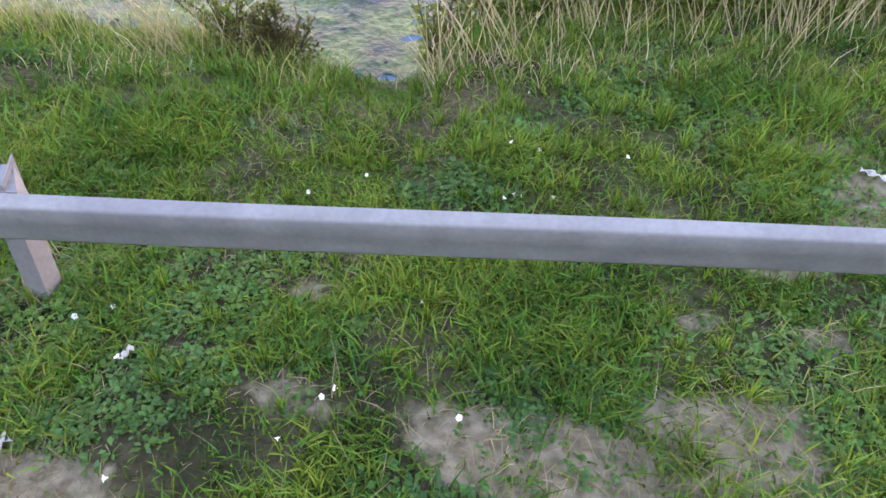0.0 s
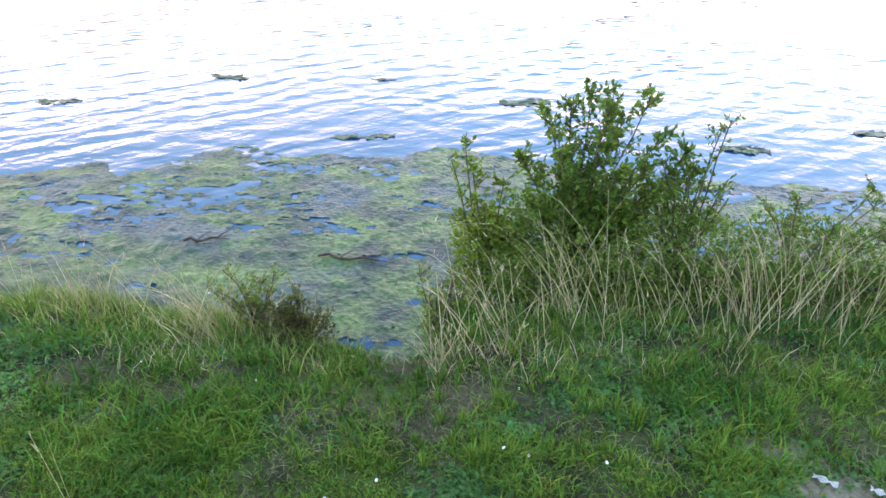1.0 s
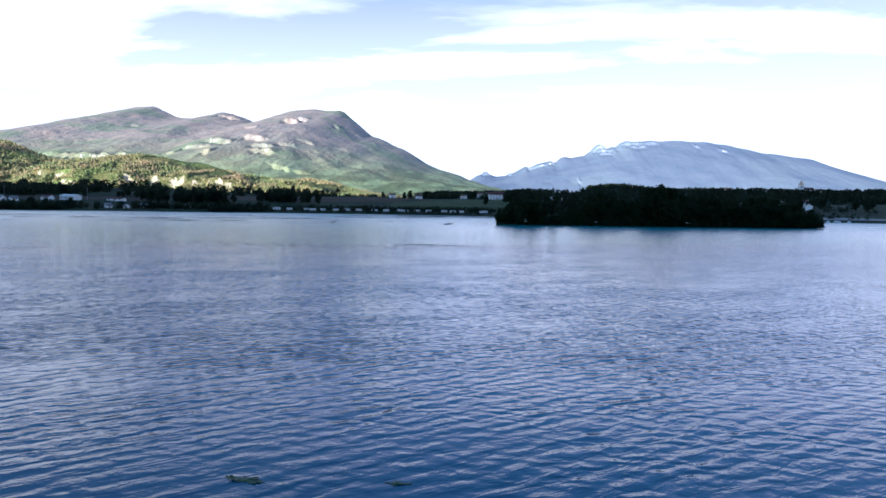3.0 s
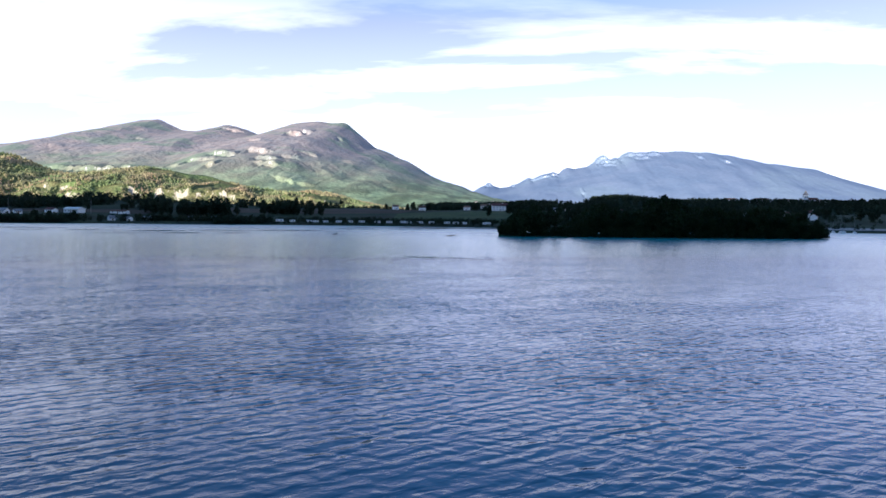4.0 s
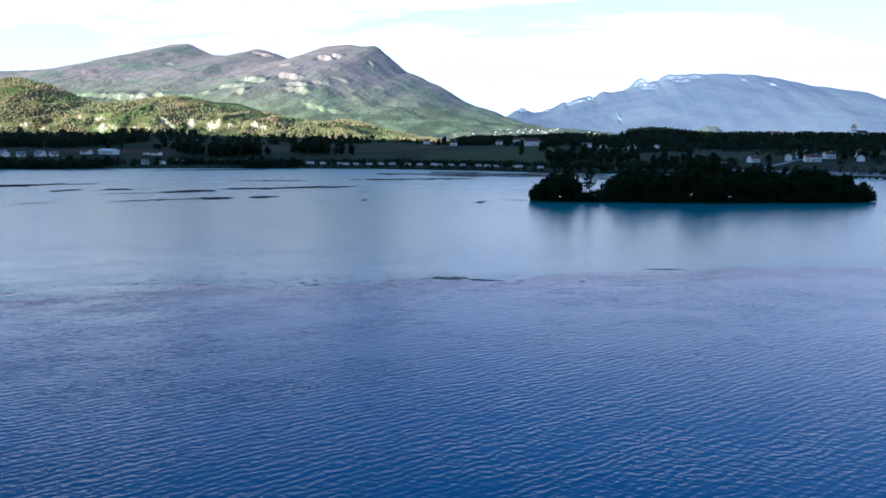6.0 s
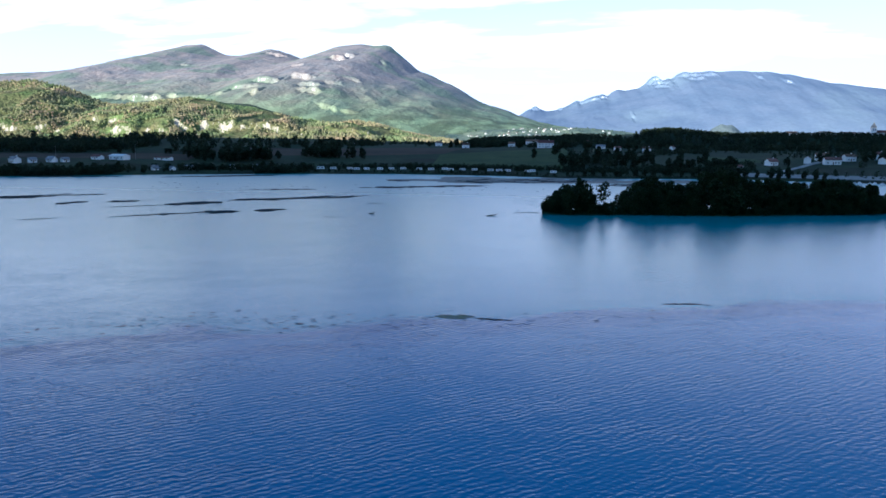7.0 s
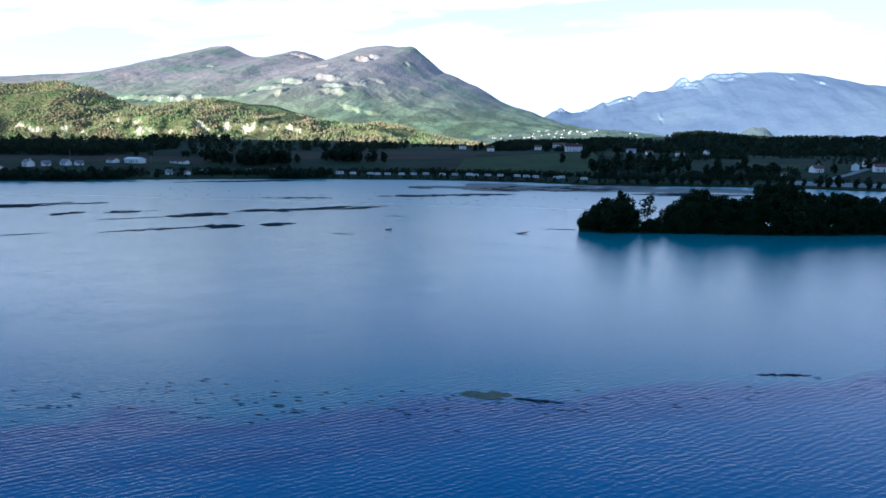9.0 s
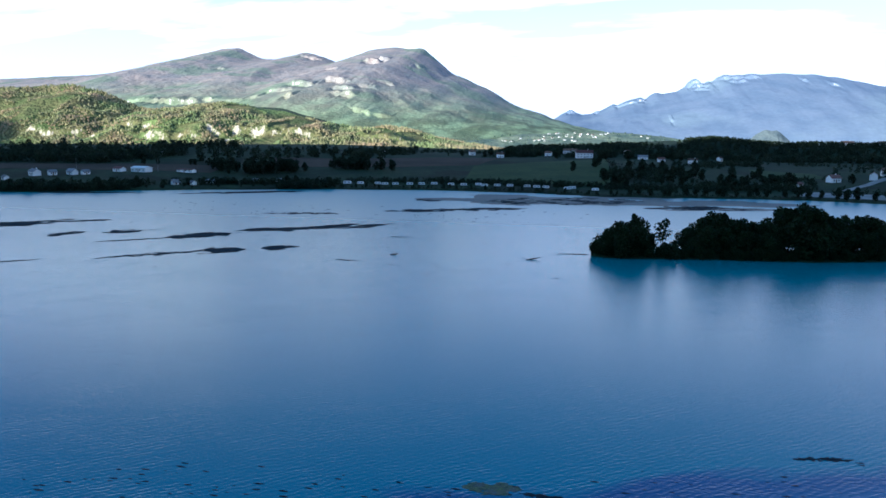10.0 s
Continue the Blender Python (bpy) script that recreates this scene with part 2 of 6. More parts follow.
def water_material():
    m = bpy.data.materials.new("lake_water")
    m.use_nodes = True
    n, l = m.node_tree.nodes, m.node_tree.links
    b = n["Principled BSDF"]
    b.inputs["IOR"].default_value = 1.333
    co = n.new("ShaderNodeTexCoord")

    def waves(scale, stretch, turn, detail, distort):
        mp = n.new("ShaderNodeMapping")
        mp.inputs["Rotation"].default_value = (0, 0, turn)
        l.new(co.outputs["Object"], mp.inputs[0])
        st = n.new("ShaderNodeMapping")
        st.inputs["Scale"].default_value = (stretch, 1, 1)
        l.new(mp.outputs[0], st.inputs[0])
        mp = st
        t = n.new("ShaderNodeTexNoise")
        t.inputs["Scale"].default_value, t.inputs["Detail"].default_value, t.inputs["Distortion"].default_value = scale, detail, distort
        l.new(mp.outputs[0], t.inputs["Vector"])
        return t.outputs[0]

    def bumped(height, distance, strength, before=None):
        bp = n.new("ShaderNodeBump")
        bp.inputs["Distance"].default_value = distance
        l.new(height, bp.inputs["Height"])
        if isinstance(strength, float):
            bp.inputs["Strength"].default_value = strength
        else:
            l.new(strength, bp.inputs["Strength"])
        if before:
            l.new(before, bp.inputs["Normal"])
        return bp.outputs[0]

    # wind: broad bands of ruffled and of calmer water
    wind = n.new("ShaderNodeMapRange")
    wind.inputs[1].default_value, wind.inputs[2].default_value = 0.38, 0.62
    wind.inputs[3].default_value, wind.inputs[4].default_value = 0.7, 1.0
    l.new(waves(0.03, 0.3, 0.15, 3.0, 0.6), wind.inputs[0])
    sep = n.new("ShaderNodeSeparateXYZ")
    l.new(co.outputs["Object"], sep.inputs[0])
    # the breeze ends along a slanting, ragged line; calmer water lies beyond
    slant = n.new("ShaderNodeMath")
    slant.operation = "MULTIPLY_ADD"
    slant.inputs[1].default_value = -0.36
    l.new(sep.outputs[0], slant.inputs[0])
    l.new(sep.outputs[1], slant.inputs[2])
    ragged = n.new("ShaderNodeMath")
    ragged.operation = "MULTIPLY_ADD"
    ragged.inputs[1].default_value = 34.0
    l.new(waves(0.09, 0.35, -0.3, 9.0, 0.5), ragged.inputs[0])
    l.new(slant.outputs[0], ragged.inputs[2])
    calm = n.new("ShaderNodeMapRange")
    calm.inputs[1].default_value, calm.inputs[2].default_value = 138, 152
    calm.interpolation_type = "SMOOTHSTEP"
    calm.inputs[3].default_value, calm.inputs[4].default_value = 1.0, 0.46
    l.new(ragged.outputs[0], calm.inputs[0])
    # water colour with reflected sky put in: turquoise beyond the breeze, deep blue nearer
    strip = n.new("ShaderNodeMapRange")
    strip.inputs[1].default_value, strip.inputs[2].default_value = 139, 144
    strip.inputs[3].default_value, strip.inputs[4].default_value = 1.0, 0.0
    l.new(ragged.outputs[0], strip.inputs[0])
    deep = n.new("ShaderNodeMix")
    deep.data_type = "RGBA"
    l.new(strip.outputs[0], deep.inputs[0])
    # the turquoise fades in with distance, in place of the changing sky reflection
    outward = n.new("ShaderNodeMapRange")
    outward.inputs[1].default_value, outward.inputs[2].default_value = 105, 190
    l.new(sep.outputs[1], outward.inputs[0])
    outer_tone = n.new("ShaderNodeMix")
    outer_tone.data_type = "RGBA"
    outer_tone.inputs[6].default_value, outer_tone.inputs[7].default_value = (0.002, 0.175, 0.25, 1), (0.003, 0.2, 0.23, 1)
    l.new(outward.outputs[0], outer_tone.inputs[0])
    l.new(outer_tone.outputs[2], deep.inputs[6])
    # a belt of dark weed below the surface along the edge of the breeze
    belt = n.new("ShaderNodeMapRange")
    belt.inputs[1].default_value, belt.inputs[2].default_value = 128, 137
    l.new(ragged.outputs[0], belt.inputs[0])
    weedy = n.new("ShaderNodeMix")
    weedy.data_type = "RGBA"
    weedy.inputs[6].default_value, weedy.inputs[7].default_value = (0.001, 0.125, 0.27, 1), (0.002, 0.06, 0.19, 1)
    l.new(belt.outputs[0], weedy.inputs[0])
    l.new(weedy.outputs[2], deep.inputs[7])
    # the base colour is darker towards the near bank
    near_fade = n.new("ShaderNodeMapRange")
    near_fade.inputs[1].default_value, near_fade.inputs[2].default_value = 20, 62
    l.new(sep.outputs[1], near_fade.inputs[0])
    bank_tone = n.new("ShaderNodeMix")
    bank_tone.data_type = "RGBA"
    bank_tone.inputs[6].default_value = (0.003, 0.06, 0.115, 1)
    l.new(near_fade.outputs[0], bank_tone.inputs[0])
    l.new(deep.outputs[2], bank_tone.inputs[7])
    l.new(bank_tone.outputs[2], b.inputs["Base Color"])
    dull = n.new("ShaderNodeMapRange")
    dull.inputs[1].default_value, dull.inputs[2].default_value = 60, 700
    dull.inputs[3].default_value, dull.inputs[4].default_value = 0.08, 0.5
    l.new(sep.outputs[1], dull.inputs[0])
    l.new(dull.outputs[0], b.inputs["Roughness"])
    out = n.new("ShaderNodeMapRange")
    out.inputs[1].default_value, out.inputs[2].default_value = 16, 36
    out.inputs[3].default_value, out.inputs[4].default_value = 0.1, 0.72
    l.new(sep.outputs[1], out.inputs[0])
    # farther out the ripples are too fine to tell apart
    fade = n.new("ShaderNodeMapRange")
    fade.inputs[1].default_value, fade.inputs[2].default_value = 26, 95
    fade.inputs[3].default_value, fade.inputs[4].default_value = 1.0, 0.62
    l.new(sep.outputs[1], fade.inputs[0])
    spread_out = n.new("ShaderNodeMath")
    spread_out.operation = "MULTIPLY"
    l.new(out.outputs[0], spread_out.inputs[0])
    l.new(fade.outputs[0], spread_out.inputs[1])
    both = n.new("ShaderNodeMath")
    both.operation = "MULTIPLY"
    l.new(wind.outputs[0], both.inputs[0])
    l.new(spread_out.outputs[0], both.inputs[1])
    force = n.new("ShaderNodeMath")
    force.operation = "MULTIPLY"
    l.new(both.outputs[0], force.inputs[0])
    l.new(calm.outputs[0], force.inputs[1])
    # gusts: groups of waves a few metres across
    gust = n.new("ShaderNodeMapRange")
    gust.inputs[1].default_value, gust.inputs[2].default_value = 0.36, 0.64
    gust.inputs[3].default_value, gust.inputs[4].default_value = 0.55, 1.1
    l.new(waves(0.16, 0.5, -0.5, 3.0, 0.8), gust.inputs[0])
    gusty = n.new("ShaderNodeMath")
    gusty.operation = "MULTIPLY"
    l.new(force.outputs[0], gusty.inputs[0])
    l.new(gust.outputs[0], gusty.inputs[1])
    force = gusty
    # two crossing trains of short waves, bent and broken
    def train(angle, scale, distort, phase):
        turn = n.new("ShaderNodeMapping")
        turn.inputs["Rotation"].default_value, turn.inputs["Location"].default_value = (0, 0, angle), (phase, 0, 0)
        l.new(co.outputs["Object"], turn.inputs[0])
        w = n.new("ShaderNodeTexWave")
        w.bands_direction = "Y"
        w.inputs["Scale"].default_value, w.inputs["Distortion"].default_value = scale, distort
        w.inputs["Detail"].default_value, w.inputs["Detail Scale"].default_value, w.inputs["Detail Roughness"].default_value = 3.0, 0.9, 0.6
        l.new(turn.outputs[0], w.inputs["Vector"])
        return w.outputs["Fac"]

    first = bumped(train(-0.7, 0.4, 9.0, 0.0), 0.042, force.outputs[0])
    cross = bumped(train(0.2, 0.47, 10.0, 5.0), 0.02, force.outputs[0], first)
    second = bumped(waves(2.1, 0.36, -0.65, 4.0, 0.5), 0.15, force.outputs[0], cross)
    small = n.new("ShaderNodeMapRange")
    small.inputs[1].default_value, small.inputs[2].default_value = 30, 150
    small.inputs[3].default_value, small.inputs[4].default_value = 0.1, 0.36
    l.new(sep.outputs[1], small.inputs[0])
    third = bumped(waves(7.0, 0.6, 0.3, 2.0, 0.2), 0.05, small.outputs[0], second)
    l.new(third, b.inputs["Normal"])
    return m


M_WATER = water_material()


def bank_material():
    """Soil darkened under the turf to shade the gaps between blades, dry pale earth where the attribute "worn" is high.
    """
    m = material("bank_ground", (0.03, 0.03, 0.015), (0.075, 0.066, 0.037), 2.2, rough=0.95, fine=0.4, bump=0.8, bump_scale=30, third=(0.045, 0.065, 0.018), third_scale=1.1)
    n, l = m.node_tree.nodes, m.node_tree.links
    b = n["Principled BSDF"]
    dark = b.inputs["Base Color"].links[0].from_socket
    co = n.new("ShaderNodeTexCoord")
    t = n.new("ShaderNodeTexNoise")
    t.inputs["Scale"].default_value, t.inputs["Detail"].default_value = 14.0, 6.0
    l.new(co.outputs["Object"], t.inputs["Vector"])
    ramp = n.new("ShaderNodeValToRGB")
    ramp.color_ramp.elements[0].color, ramp.color_ramp.elements[1].color = (0.12, 0.1, 0.064, 1), (0.25, 0.21, 0.145, 1)
    ramp.color_ramp.elements[0].position, ramp.color_ramp.elements[1].position = 0.35, 0.65
    l.new(t.outputs[0], ramp.inputs[0])
    worn = n.new("ShaderNodeAttribute")
    worn.attribute_name = "worn"
    add = n.new("ShaderNodeMath")
    add.operation = "MULTIPLY_ADD"
    add.inputs[1].default_value = 0.7
    l.new(t.outputs[0], add.inputs[0])
    l.new(worn.outputs["Fac"], add.inputs[2])
    edge = n.new("ShaderNodeMapRange")
    edge.inputs[1].default_value, edge.inputs[2].default_value = 0.62, 0.95
    l.new(add.outputs[0], edge.inputs[0])
    mx = n.new("ShaderNodeMix")
    mx.data_type = "RGBA"
    l.new(edge.outputs[0], mx.inputs[0])
    l.new(dark, mx.inputs[6])
    l.new(ramp.outputs[0], mx.inputs[7])
    l.new(mx.outputs[2], b.inputs["Base Color"])
    return m


M_SOIL = bank_material()
M_LAND = material("far_meadow", (0.013, 0.028, 0.012), (0.024, 0.041, 0.016), 0.02, rough=0.95, fine=0.3, third=(0.013, 0.02, 0.008), third_scale=0.012)
M_PASTURE = material("pasture_grass", (0.025, 0.05, 0.014), (0.038, 0.066, 0.018), 0.03, rough=0.95, fine=0.2)
M_PLOUGH = material("ploughed_earth", (0.04, 0.03, 0.02), (0.058, 0.042, 0.027), 0.03, rough=0.95, fine=0.2)
M_GRASS = leaf_material("meadow_grass", (0.026, 0.13, 0.017), (0.1, 0.22, 0.032), 1.1, spread=0.6, glow=0.33)
M_BRINK = leaf_material("brink_grass", (0.12, 0.215, 0.04), (0.3, 0.31, 0.11), 1.3, spread=0.4, glow=0.33)
M_CLOVER = leaf_material("clover_leaf", (0.028, 0.125, 0.034), (0.068, 0.2, 0.05), 0.8, spread=0.35)
M_STRAW = leaf_material("dry_straw", (0.36, 0.31, 0.17), (0.52, 0.45, 0.27), 3.0, spread=0.3, glow=0.15, rough=0.65)
M_THATCH = leaf_material("dry_grass", (0.17, 0.14, 0.075), (0.31, 0.255, 0.14), 2.0, spread=0.35, glow=0.1, rough=0.8)
M_WILLOW = leaf_material("shrub_leaf", (0.075, 0.165, 0.03), (0.165, 0.275, 0.052), 1.2, spread=0.4, glow=0.3, rough=0.42)
M_YELLOWLEAF = leaf_material("pale_shrub_leaf", (0.11, 0.2, 0.025), (0.19, 0.27, 0.04), 1.2, spread=0.35, glow=0.3)
M_RUSSET = leaf_material("russet_leaf", (0.08, 0.075, 0.022), (0.14, 0.16, 0.035), 2.0, spread=0.4, glow=0.2)
M_TWIG = material("shrub_bark", (0.07, 0.055, 0.035), (0.16, 0.12, 0.08), 12, rough=0.85, bump=0.4, bump_scale=60)
M_BARK = material("tree_bark", (0.05, 0.04, 0.03), (0.1, 0.085, 0.065), 3, rough=0.9, bump=0.5, bump_scale=14)
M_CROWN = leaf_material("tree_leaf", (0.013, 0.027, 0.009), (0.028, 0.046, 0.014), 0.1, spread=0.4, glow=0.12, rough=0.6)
# the raised blue puts a little distance haze into these leaves
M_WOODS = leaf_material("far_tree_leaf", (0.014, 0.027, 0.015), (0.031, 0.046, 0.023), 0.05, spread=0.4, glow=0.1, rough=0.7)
# valley leaves are made pale and bluish to carry the distance haze
M_HAZY = leaf_material("hazed_valley_leaf", (0.07, 0.115, 0.095), (0.12, 0.165, 0.12), 0.02, spread=0.2, glow=0.05, rough=0.8)
M_AUTUMN = leaf_material("hill_tree_leaf", (0.22, 0.275, 0.12), (0.41, 0.3, 0.18), 0.011, spread=0.13, glow=0.05, rough=0.8)
# the blue-grey third colour paints patches of sky sheen on the mat
M_ALGAE = material("algae_mat", (0.01, 0.036, 0.03), (0.07, 0.13, 0.036), 1.5, rough=0.5, fine=0.55, bump=0.5, bump_scale=16, third=(0.045, 0.075, 0.072), third_scale=0.7, gloss=0.22)
M_WEED = material("floating_weed", (0.014, 0.022, 0.032), (0.036, 0.046, 0.05), 0.5, rough=0.9, fine=0.3, bump=0.4, gloss=0.02)
M_WEEDMAT = material("shallow_weed", (0.05, 0.075, 0.075), (0.085, 0.1, 0.09), 0.05, rough=0.6, fine=0.25, gloss=0.2)
M_ZINC = material("galvanised_steel", (0.21, 0.21, 0.21), (0.26, 0.26, 0.26), 5.0, rough=0.6, fine=0.08, metal=0.1, bump=0.08, bump_scale=70, third=(0.2, 0.2, 0.205), third_scale=2.0, gloss=0.35)
M_PETAL = material("white_petal", (0.78, 0.76, 0.72), (0.86, 0.85, 0.82), 40, rough=0.6)
M_STEM = material("green_stem", (0.05, 0.12, 0.02), (0.08, 0.16, 0.03), 30, rough=0.6)
# some distance haze is mixed into the grey-rose slope colours
M_MOUNT = mountain_material("mountain_slope", (0.28, 0.262, 0.265), (0.42, 0.335, 0.305), (0.24, 0.272, 0.22), (0.85, 0.78, 0.74), 0.012, 0.2, grain=0.18, relief=0.4, low_tint=(0.25, 0.315, 0.165), low_to=330)
# distance haze is put into the far mountain's blue base colours
M_FAR = mountain_material("far_mountain_haze_blue", (0.165, 0.22, 0.32), (0.205, 0.255, 0.355), (0.22, 0.28, 0.365), (0.66, 0.66, 0.72), 0.0055, 0.3, grain=0.07, relief=0.05, broken=0.2)
M_HILL = mountain_material("hill_slope", (0.1, 0.135, 0.05), (0.18, 0.16, 0.075), (0.17, 0.22, 0.08), (0.56, 0.48, 0.38), 0.02, 0.3, broken=0.4, cover=2.15)
# the spur lies in shade: its woods are coloured dark to show that
M_SHADED_SPUR = material("shaded_spur_woods", (0.03, 0.045, 0.04), (0.06, 0.075, 0.05), 0.03, rough=0.95, fine=0.35, bump=0.9, bump_scale=0.12)
# haze is part of the base colours of the valley and the knoll
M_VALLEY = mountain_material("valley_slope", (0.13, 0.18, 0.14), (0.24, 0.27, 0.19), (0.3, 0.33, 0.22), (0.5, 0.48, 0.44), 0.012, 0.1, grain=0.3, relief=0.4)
M_KNOLL = material("hazed_knoll_woods", (0.09, 0.12, 0.14), (0.14, 0.17, 0.18), 0.03, rough=0.95, fine=0.2, bump=0.3, bump_scale=0.08)
M_RIDGE = material("ridge_woods", (0.03, 0.06, 0.015), (0.06, 0.09, 0.03), 0.01, rough=0.95)
M_WALL = material("house_render", (0.84, 0.83, 0.8), (0.92, 0.91, 0.89), 0.6, rough=0.85, per="object", spread=0.12, fine=0.05)
M_ROOF = material("clay_roof_tile", (0.12, 0.07, 0.055), (0.18, 0.105, 0.08), 0.5, rough=0.85, per="object", spread=0.3, fine=0.15)
M_SLATE = material("grey_roof", (0.16, 0.16, 0.17), (0.24, 0.24, 0.25), 0.5, rough=0.7, per="object", spread=0.2, fine=0.1, gloss=0.4)
M_PANE = material("window_glass", (0.02, 0.025, 0.03), (0.04, 0.045, 0.05), 2, rough=0.1, gloss=0.5)
M_DOOR = material("door_wood", (0.12, 0.07, 0.04), (0.18, 0.11, 0.06), 2, rough=0.7)
M_VAN = material("white_panel", (0.70, 0.70, 0.70), (0.80, 0.80, 0.79), 1.5, rough=0.4, per="object", spread=0.08)
M_RUBBER = material("tyre_rubber", (0.02, 0.02, 0.02), (0.035, 0.035, 0.035), 6, rough=0.9)
M_CANVAS = material("sail_canvas", (0.10, 0.16, 0.3), (0.2, 0.25, 0.4), 2, rough=0.8, per="object", spread=0.4)
M_ROAD = material("pale_gravel", (0.22, 0.21, 0.2), (0.32, 0.31, 0.29), 0.2, rough=0.9, fine=0.15)
M_WOOD = material("driftwood", (0.05, 0.04, 0.03), (0.12, 0.10, 0.08), 4, rough=0.9, bump=0.5, bump_scale=20)
M_FLOAT = material("litter_card", (0.68, 0.67, 0.64), (0.8, 0.79, 0.77), 30, rough=0.7)

# ---- the lie of the land ----
def lattice(ix, iy, seed):
    h = (ix.astype(np.int64) * 374761393 + iy.astype(np.int64) * 668265263 + seed * 974711) & 0xFFFFFFFF
    h = ((h ^ (h >> 13)) * 1274126177) & 0xFFFFFFFF
    return ((h ^ (h >> 16)) & 0xFFFF) / 65535.0


def value_noise(x, y, seed=0):
    x, y = np.asarray(x, float), np.asarray(y, float)
    ix, iy = np.floor(x), np.floor(y)
    fx, fy = x - ix, y - iy
    fx, fy = fx * fx * (3 - 2 * fx), fy * fy * (3 - 2 * fy)
    a, b = lattice(ix, iy, seed), lattice(ix + 1, iy, seed)
    c, d = lattice(ix, iy + 1, seed), lattice(ix + 1, iy + 1, seed)
    return (a * (1 - fx) + b * fx) * (1 - fy) + (c * (1 - fx) + d * fx) * fy


def fractal(x, y, octaves=4, seed=0):
    """About -1 to 1."""
    total, size, reach = 0.0, 1.0, 0.0
    for k in range(octaves):
        total = total + size * (2 * value_noise(x * 2**k + 17.3 * k, y * 2**k - 9.1 * k, seed + k) - 1)
        reach += size
        size *= 0.5
    return total / reach * 1.5


def smooth(a, b, v):
    t = np.clip((np.asarray(v, float) - a) / (b - a), 0, 1)
    return t * t * (3 - 2 * t)


NEAR_SHORE = ((-40, 15.5), (-9, 14.8), (-5, 14.2), (-2.3, 13.95), (-1.3, 13.5), (-0.5, 13.3), (-0.2, 13.5), (0.02, 14.3), (0.4, 14.8), (1.5, 15.2), (3.2, 15.1), (5, 14.8), (9, 14.6), (40, 15.5))
FAR_SHORE = ((-3000, 250), (-1200, 330), (-380, 438), (-320, 470), (-263, 505), (-185, 540), (-100, 552), (-36, 547), (14, 532), (77, 537), (138, 545), (200, 520), (260, 500), (1200, 420), (3000, 350))
LAND_RISE = ((-2, 0.0), (0, 0.1), (6, 1.0), (40, 2.5), (120, 7), (250, 14), (450, 19), (700, 21), (1100, 22), (5000, 22))


def near_shore(x):
    return np.interp(x, *zip(*NEAR_SHORE)) + 0.12 * fractal(x * 1.3, x * 0 + 3.0, 3, 5)


def far_shore(x):
    return np.interp(x, *zip(*FAR_SHORE)) + 3.0 * fractal(x * 0.03, x * 0 + 1.0, 3, 8)


def islet_line(x):
    """The islet's long axis."""
    return np.interp(x, (-5, 20, 43, 68, 90, 128, 145), (277, 286, 291, 295, 302, 309, 311))


def island_height(x, y):
    """A low, long islet: its ground above the water, below zero outside it."""
    u = (x - 68) / 69.0
    mid = islet_line(x) + 1.5 * fractal(x * 0.05, x * 0, 2, 3)
    wide = 13.0 * np.sqrt(np.clip(1 - u * u, 0, 1)) + 0.01
    v = np.abs(y - mid) / wide
    return 1.3 * (1 - v**2) * (np.abs(u) < 1) - 1.5 * (np.abs(u) >= 1)


def height(x, y):
    """The ground's height above the lake."""
    x, y = np.asarray(x, float), np.asarray(y, float)
    e = near_shore(x) - y
    bank = np.interp(e, (-6, -1.2, 0, 0.25, 0.6, 1.6, 3.2, 30, 600), (-1.6, -0.9, -0.02, 0.35, 0.62, 0.86, 1.0, 1.0, 14))
    bank = bank + (0.035 * fractal(x * 1.1, y * 1.1, 3, 2) + 0.015 * fractal(x * 5, y * 5, 2, 4)) * (e > 0.05)
    d = y - far_shore(x)
    land = np.interp(d, *zip(*LAND_RISE)) + np.interp(x, (-200, -145, -95, 0, 44, 110, 155, 182, 222, 265, 360, 700, 1200), (0, -2, 5, 6, 10, 12, 19, 21, 16, 13, 14, 16, 8)) * smooth(410, 540, d) + 7 * np.exp(-(((x + 560) / 260) ** 2)) * smooth(200, 420, d)
    land = land + smooth(60, 400, d) * 2.2 * fractal(x * 0.006, y * 0.006, 3, 6)
    out = np.where(e > -6, bank, -1.6)
    out = np.where(d > -2, land, out)
    return np.maximum(out, np.where((y > 230) & (y < 340), island_height(x, y), -9))


# ---- builders ----
def mesh_from(name, verts, faces, mat):
    me = bpy.data.meshes.new(name)
    me.from_pydata(verts.tolist() if hasattr(verts, "tolist") else verts, [], faces.tolist() if hasattr(faces, "tolist") else faces)
    me.materials.append(mat)
    return me


def part(name, data, material_, parent, label=""):
    """One mesh object under a thing: data is a bmesh or a ready mesh."""
    if isinstance(data, bmesh.types.BMesh):
        me = bpy.data.meshes.new(name)
        data.normal_update()
        data.to_mesh(me)
        data.free()
        me.materials.append(material_)
    else:
        me = data
    ob = new(name, me)
    ob.parent = parent
    if label:
        ob["label"] = label
    return ob


def thing(name, m, label, category, group="", kind=""):
    ob = new(name)
    ob.empty_display_size = 0.1
    ob.matrix_world = m
    return tagged(ob, label, category, group, kind)


def shade_smooth(ob):
    for p in ob.data.polygons:
        p.use_smooth = True
    return ob


